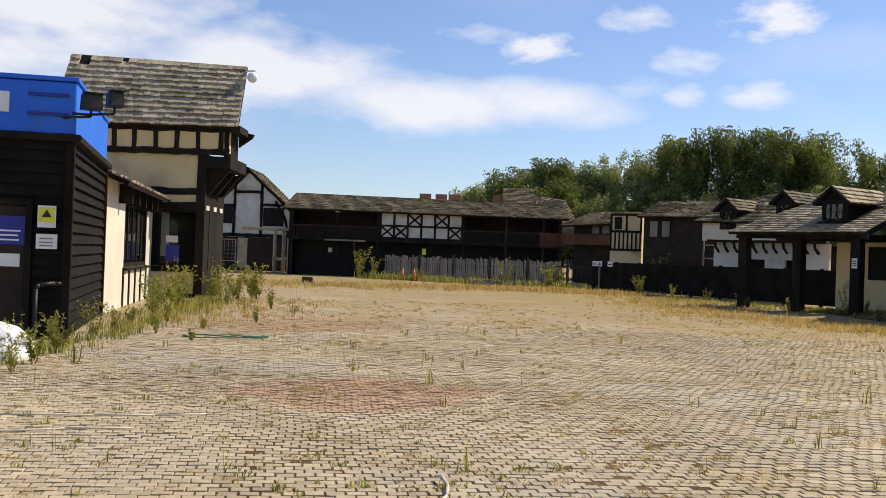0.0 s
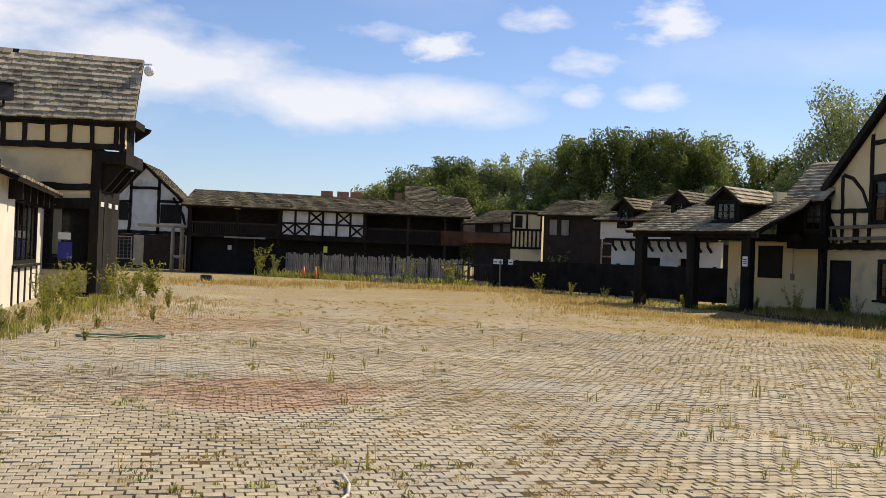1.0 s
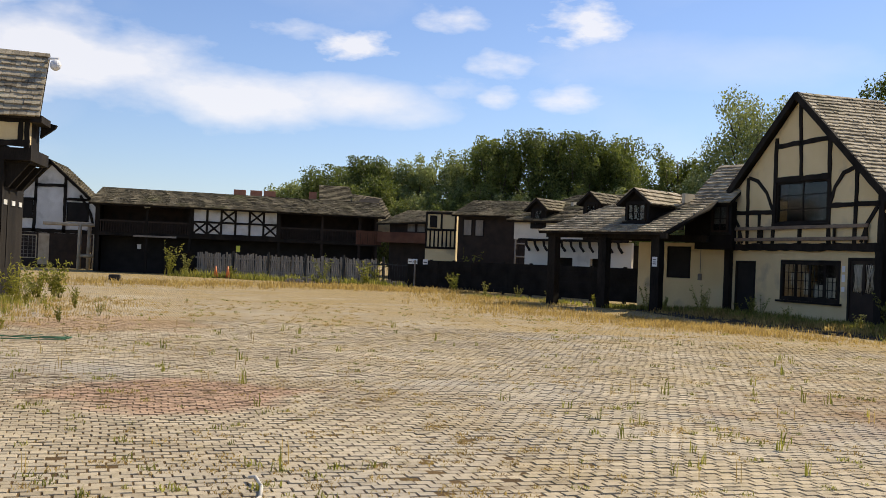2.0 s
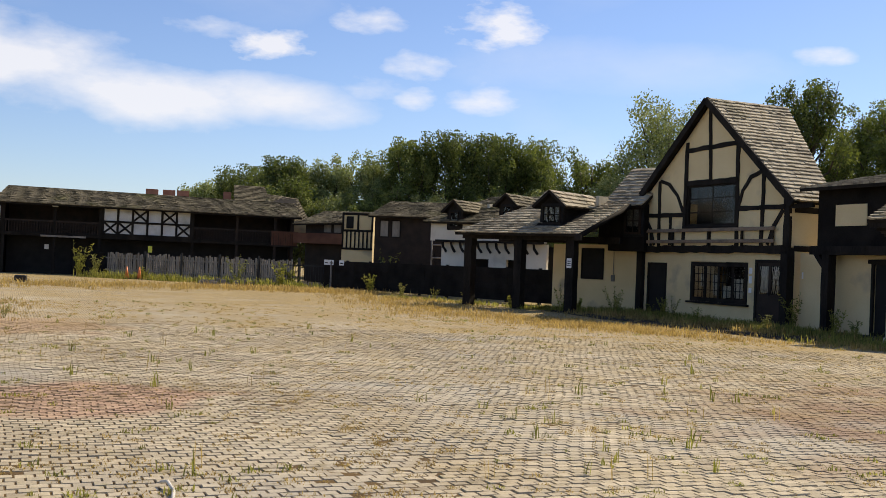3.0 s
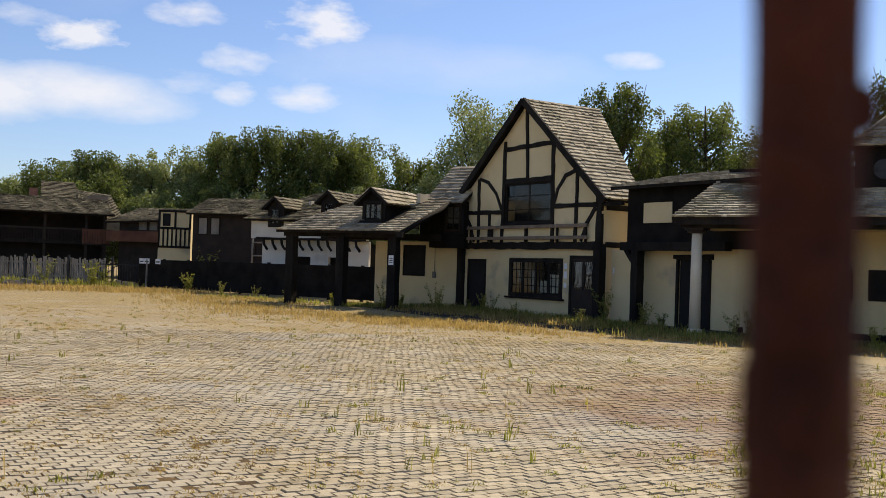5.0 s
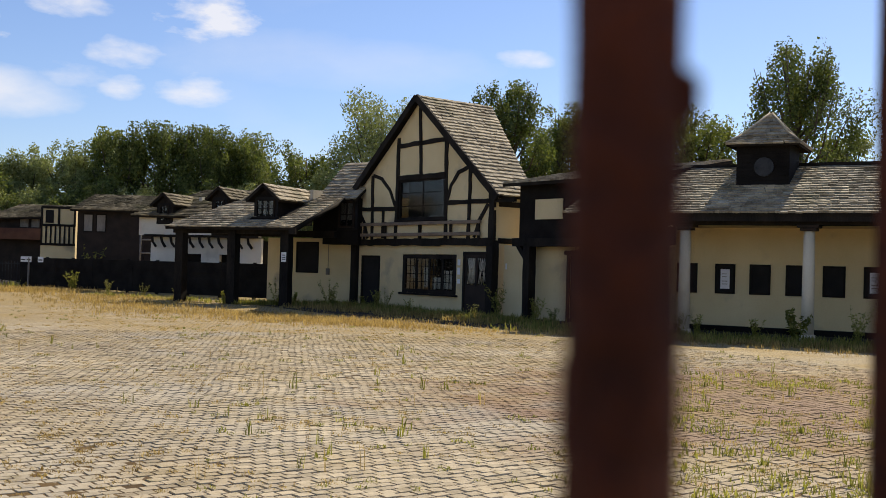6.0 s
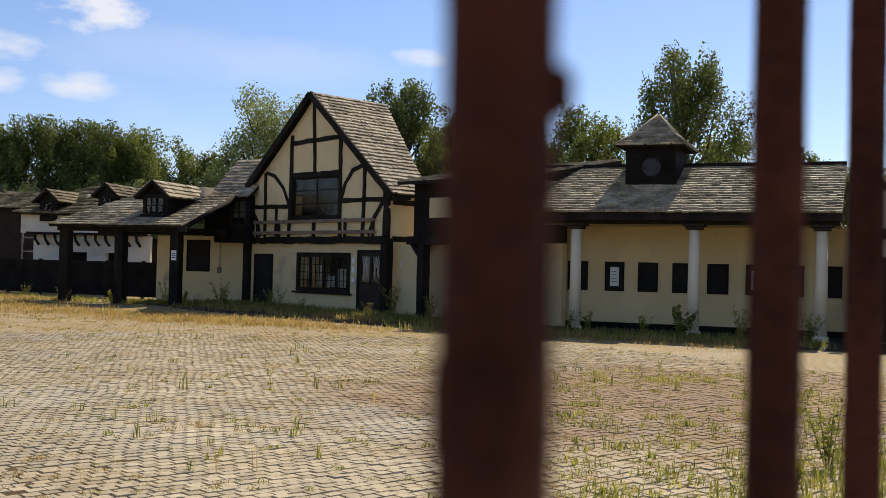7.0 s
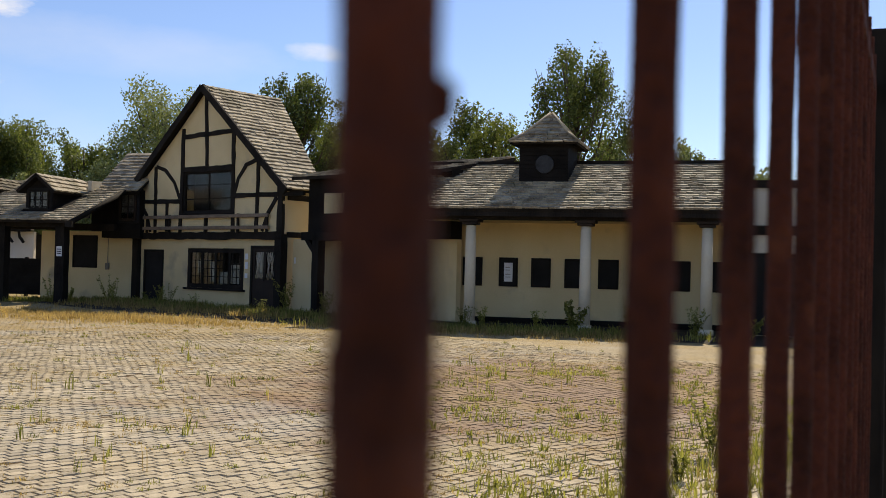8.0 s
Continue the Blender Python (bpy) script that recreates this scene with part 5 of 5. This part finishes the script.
green = strip((-5.4, 12.5), (-5.7, 22), 0.3, 170, 31, 0.7) + strip((-6.3, 22), (-6.6, 31), 0.5, 240, 32, 0.8) + strip((16.6, 37.0), (17.2, 24.0), 0.6, 800, 33, 1.0) + strip((15.8, 22.5), (20.4, 14.8), 0.6, 800, 34, 0.9) + strip((13.4, 38.0), (16.4, 36.8), 0.5, 260, 38, 0.9) \
    + strip((-4.5, 64), (7.5, 56.5), 0.5, 320, 35, 2.0) + strip((9.5, 46), (13.8, 37), 0.4, 200, 36, 0.8) + strip((1.1, 1.6), (8.5, 5.2), 0.45, 420, 37, 0.6)
blades(green, M_WEED, "tall_weeds", "tall green weeds at the foot of walls and fences", (0.05, 0.20), 10, 0.15, 0.8, 0.007, 4)


def weed_plant(seed, height):
    """A leafy weed: stems with many small leaves."""
    nr = np.random.RandomState(seed)
    t = thing("weed_plant", Matrix.Identity(4), "bushy green and yellow weed growing from the paving", "plant", "wall-foot weeds")
    bm = bmesh.new()
    verts, faces = [], []
    for s in range(9):
        a, r = nr.uniform(0, 6.28), nr.uniform(0.1, 0.45) * height
        top = Vector((r * math.cos(a), r * math.sin(a), height * nr.uniform(0.6, 1.0)))
        cylinder(bm, (0.03 * math.cos(a), 0.03 * math.sin(a), -0.02), top, 0.008, 0.003, 4)
        for i in range(26):
            p = top * nr.uniform(0.2, 1.0)
            n1 = Vector(nr.normal(size=3)).normalized()
            n2 = n1.orthogonal().normalized()
            q = nr.uniform(0.03, 0.07)
            c = p + n1 * q
            k = len(verts)
            verts += [tuple(p), tuple(c + n2 * q * 0.4), tuple(p + n1 * q * 2), tuple(c - n2 * q * 0.4)]
            faces.append((k, k + 1, k + 2, k + 3))
    part("stalk", bm, M_WEED, t)
    me = bpy.data.meshes.new("foliage")
    me.from_pydata(verts, [], faces)
    me.materials.append(M_WEED)
    new("foliage", me).parent = t
    return t


kinds = [weed_plant(51, 1.0), weed_plant(52, 0.7), weed_plant(53, 1.3)]
spots = [(-6.6, 30.2, 1.1), (-6.2, 31.5, 1.4), (-6.0, 30.8, 1.2), (-6.9, 27, 1.0), (-6.7, 24.5, 0.9), (-6.4, 23.3, 1.0), (-7.6, 30.6, 1.3), (-5.4, 12.4, 0.7), (-5.3, 13.3, 0.6), (-5.6, 15.2, 0.7), (-5.9, 20.0, 0.6),
         (-5.2, 64.5, 2.0), (-4.2, 64.0, 1.8), (-1.5, 62.5, 1.4), (3.6, 58.8, 1.6), (5.8, 57.0, 1.8), (6.5, 58.5, 2.2), (11.8, 58.5, 2.2), (10.9, 59.5, 2.0), (15.3, 38.0, 0.9), (16.4, 37.2, 1.0), (17.3, 34.8, 0.9), (17.0, 35.4, 0.8), (18.4, 28.3, 1.1),
         (18.2, 26.0, 1.0), (18.0, 24.8, 0.9), (17.3, 20.8, 0.7), (18.1, 19.6, 0.8), (19.0, 18.0, 1.0), (20.1, 16.0, 0.9), (21.2, 14.9, 1.0), (12.6, 38.2, 0.9), (14.0, 36.4, 1.0), (9.3, 49.5, 1.3), (21.9, 13.8, 1.2), (-6.2, 29.0, 1.2), (-5.8, 28.2, 0.9), (-6.6, 26.2, 1.1), (-6.3, 25.2, 1.0), (-5.6, 31.8, 1.5), (-5.9, 32.6, 1.4), (-6.1, 22.2, 0.9), (-5.5, 21.0, 0.7), (-5.0, 12.9, 0.8), (-5.5, 16.6, 0.7), (-5.7, 18.2, 0.6), (-6.9, 25.6, 1.2), (-7.2, 28.6, 1.2), (-4.9, 12.0, 0.6), (-5.2, 14.2, 0.9), (-4.6, 24.5, 0.6), (-4.4, 27.0, 0.7), (6.4, 4.6, 0.5), (7.4, 5.0, 0.6), (5.2, 4.0, 0.45), (19.9, 17.6, 1.5), (17.4, 20.4, 0.9), (18.0, 18.9, 0.8), (20.6, 15.6, 0.7), (16.7, 33.0, 0.8), (16.4, 30.6, 0.7), (16.9, 27.4, 0.9), (15.9, 35.6, 0.7),
         (9.9, 45.4, 0.9), (11.6, 41.0, 0.9), (10.8, 43.0, 0.6), (-3.8, 21.5, 0.45), (-4.4, 19.4, 0.5), (-3.4, 24.0, 0.4), (-4.9, 18.0, 0.5), (-4.0, 16.8, 0.4)]
rnd = random.Random(77)
for i, (x, y, s) in enumerate(spots):
    m = pose(x, y, 0, 0, 0, rnd.uniform(0, 360)) @ Matrix.Diagonal((s * 0.8, s * 0.8, s * 0.8, 1))
    ob = kinds[i % 3] if i < 3 else copy_thing(kinds[i % 3], pose(x, y, 0))
    ob.matrix_world = m

# ---- small things in the yard ----
cb = thing("loose_cable", pose(-0.06, 6.6, 0), "pale bent length of plastic cable on the setts", "cable")
part("cable", tube([(-0.15, -0.6, 0.012), (0.0, -0.4, 0.012), (0.10, -0.1, 0.02), (0.11, 0.15, 0.03), (0.07, 0.35, 0.05), (0.03, 0.42, 0.03)], 0.012, 6), M_HOSE, cb)
cb = thing("loose_cable", pose(-3.0, 8.6, 0), "long pale plastic strip lying on the setts", "cable")
part("cable", tube([(-1.0, -0.9, 0.012), (-0.5, -0.45, 0.012), (0.0, -0.2, 0.02), (0.5, -0.05, 0.015)], 0.007, 6), M_HOSE, cb)
cb = thing("loose_cable", pose(-2.6, 9.2, 0), "pale plastic strip lying on the setts", "cable")
part("cable", tube([(-1.2, -0.2, 0.012), (-0.4, -0.1, 0.02), (0.1, 0.0, 0.02), (0.5, 0.2, 0.015)], 0.008, 6), M_HOSE, cb)
bm = bmesh.new()
bmesh.ops.create_icosphere(bm, subdivisions=3, radius=0.42)
for v in bm.verts:
    v.co *= 1 + 0.25 * noise.noise(v.co * 3)
    v.co.z = max(-0.02, v.co.z * 0.8 + 0.12)
bg_ = thing("rubble_bag", pose(-5.62, 13.4, 0), "crumpled white rubble bag by the shed", "bag")
part("bag", bm, M_PAPER, bg_)
dr = thing("drain_block", pose(-6.5, 50.5, 0), "small dark concrete block on the ground", "block")
part("block", cube(-0.25, 0.25, -0.2, 0.2, 0, 0.28, 0.03), M_STEEL, dr)
for x, y in ((-2.4, 62.5), (-1.7, 62.2)):
    cn = thing("traffic_cone", pose(x, y, 0), "faded orange traffic cone", "cone", "cones by the fence")
    bm = bmesh.new()
    cylinder(bm, (0, 0, 0.04), (0, 0, 0.7), 0.14, 0.03, 12)
    part("cone_body", bm, M_ORANGE, cn)
    part("cone_base", cube(-0.2, 0.2, -0.2, 0.2, 0, 0.04), M_INK, cn)
nt = thing("green_netting", pose(-3.6, 17.6, 0.0), "crumpled green netting among weeds", "netting")
bm = bmesh.new()
for i in range(24):
    a = i * 0.7
    p = Vector((0.7 * math.sin(a * 1.3), 0.25 * math.cos(a), 0.03 + 0.03 * math.sin(a * 2)))
    q = Vector((0.7 * math.sin((a + 0.7) * 1.3), 0.25 * math.cos(a + 0.7), 0.03))
    cylinder(bm, p, q, 0.007, 0.007, 4)
part("net", bm, M_GREENNET, nt)
rnd = random.Random(8)
bm = bmesh.new()
for i in range(260):
    x, y = rnd.uniform(1.5, 8.0), rnd.uniform(57.8, 62)
    s = rnd.uniform(0.1, 0.3)
    box(bm, x, x + s, y, y + s, 0, s * rnd.uniform(0.4, 1))
tagged(part("rubble", bm, M_GREYWOOD), "grey broken rubble behind the picket fence", "rubble", kind="stuff")

# ---- setts ----
c8, s8 = math.cos(radians(8)), math.sin(radians(8))
SW, SD = 0.130, 0.113
rnd = random.Random(4)
spots = []
for j in range(12, 228):
    v = j * SD
    for i in range(-104, 185):
        u = (i + 0.5 * (j % 2) + 0.13 * math.sin(j * 12.9)) * SW
        x, y = u * c8 - v * s8, u * s8 + v * c8
        r2 = x * x + y * y
        if r2 < 3.4 ** 2 or r2 > 23.5 ** 2 or y < 1.5 or x > 15.4 or x < -0.42 * y - 0.6 or x > 2.2 * y or (x < -5.3 and y > 14):
            continue
        spots.append((r2, u, v, rnd.random()))
spots.sort()


def sett(verts, faces, u, v, a, rot=True):
    g1, g2, e = SW / 2 - rnd.uniform(0.002, 0.005), SD / 2 - rnd.uniform(0.0025, 0.006), 0.005
    dz, tx, ty = rnd.gauss(0, 0.0024), rnd.gauss(0, 0.014), rnd.gauss(0, 0.016)
    if rot:
        u += 0.022 * noise.noise(Vector((u * 0.9, v * 0.9, 3.0)))
        v += 0.030 * noise.noise(Vector((u * 0.7, v * 0.7, 9.0)))
        dz += 0.006 * noise.noise(Vector((u * 0.6, v * 0.6, 5.0)))
    k = len(verts)
    for gx, gy, z in ((g1, g2, -0.014), (g1 - e, g2 - e, 0.0)):
        for sx, sy in ((-1, -1), (1, -1), (1, 1), (-1, 1)):
            px, py = u + sx * gx + rnd.uniform(-0.002, 0.002), v + sy * gy + rnd.uniform(-0.002, 0.002)
            pz = z if z < 0 else 0.002 + dz + tx * sx * gx + ty * sy * gy
            verts.append((px * c8 - py * s8, px * s8 + py * c8, pz) if rot else (px, py, pz))
    faces.append((k + 4, k + 5, k + 6, k + 7))
    for i in range(4):
        j = (i + 1) % 4
        faces.append((k + i, k + j, k + 4 + j, k + 4 + i))


verts, faces = [], []
for r2, u, v, a in spots[300:]:
    sett(verts, faces, u, v, a)
me = bpy.data.meshes.new("setts")
me.from_pydata(verts, [], faces)
me.materials.append(M_PAVE)
floor = bpy.data.objects["ground"]
ob = tagged(new("setts", me), "tan concrete setts in staggered rows", kind="stuff")
ob.parent = floor
kinds = []
for i in range(8):
    verts, faces = [], []
    sett(verts, faces, 0.0, 0.0, 0.5, False)
    me = bpy.data.meshes.new("sett")
    me.from_pydata(verts, [], faces)
    me.materials.append(M_PAVE)
    kinds.append(me)
for i, (r2, u, v, a) in enumerate(spots[:300]):
    ob = new("sett", kinds[int(a * 8) % 8])
    ob.parent = floor
    ob.location, ob.rotation_euler = (u * c8 - v * s8, u * s8 + v * c8, 0), (0, 0, radians(8))
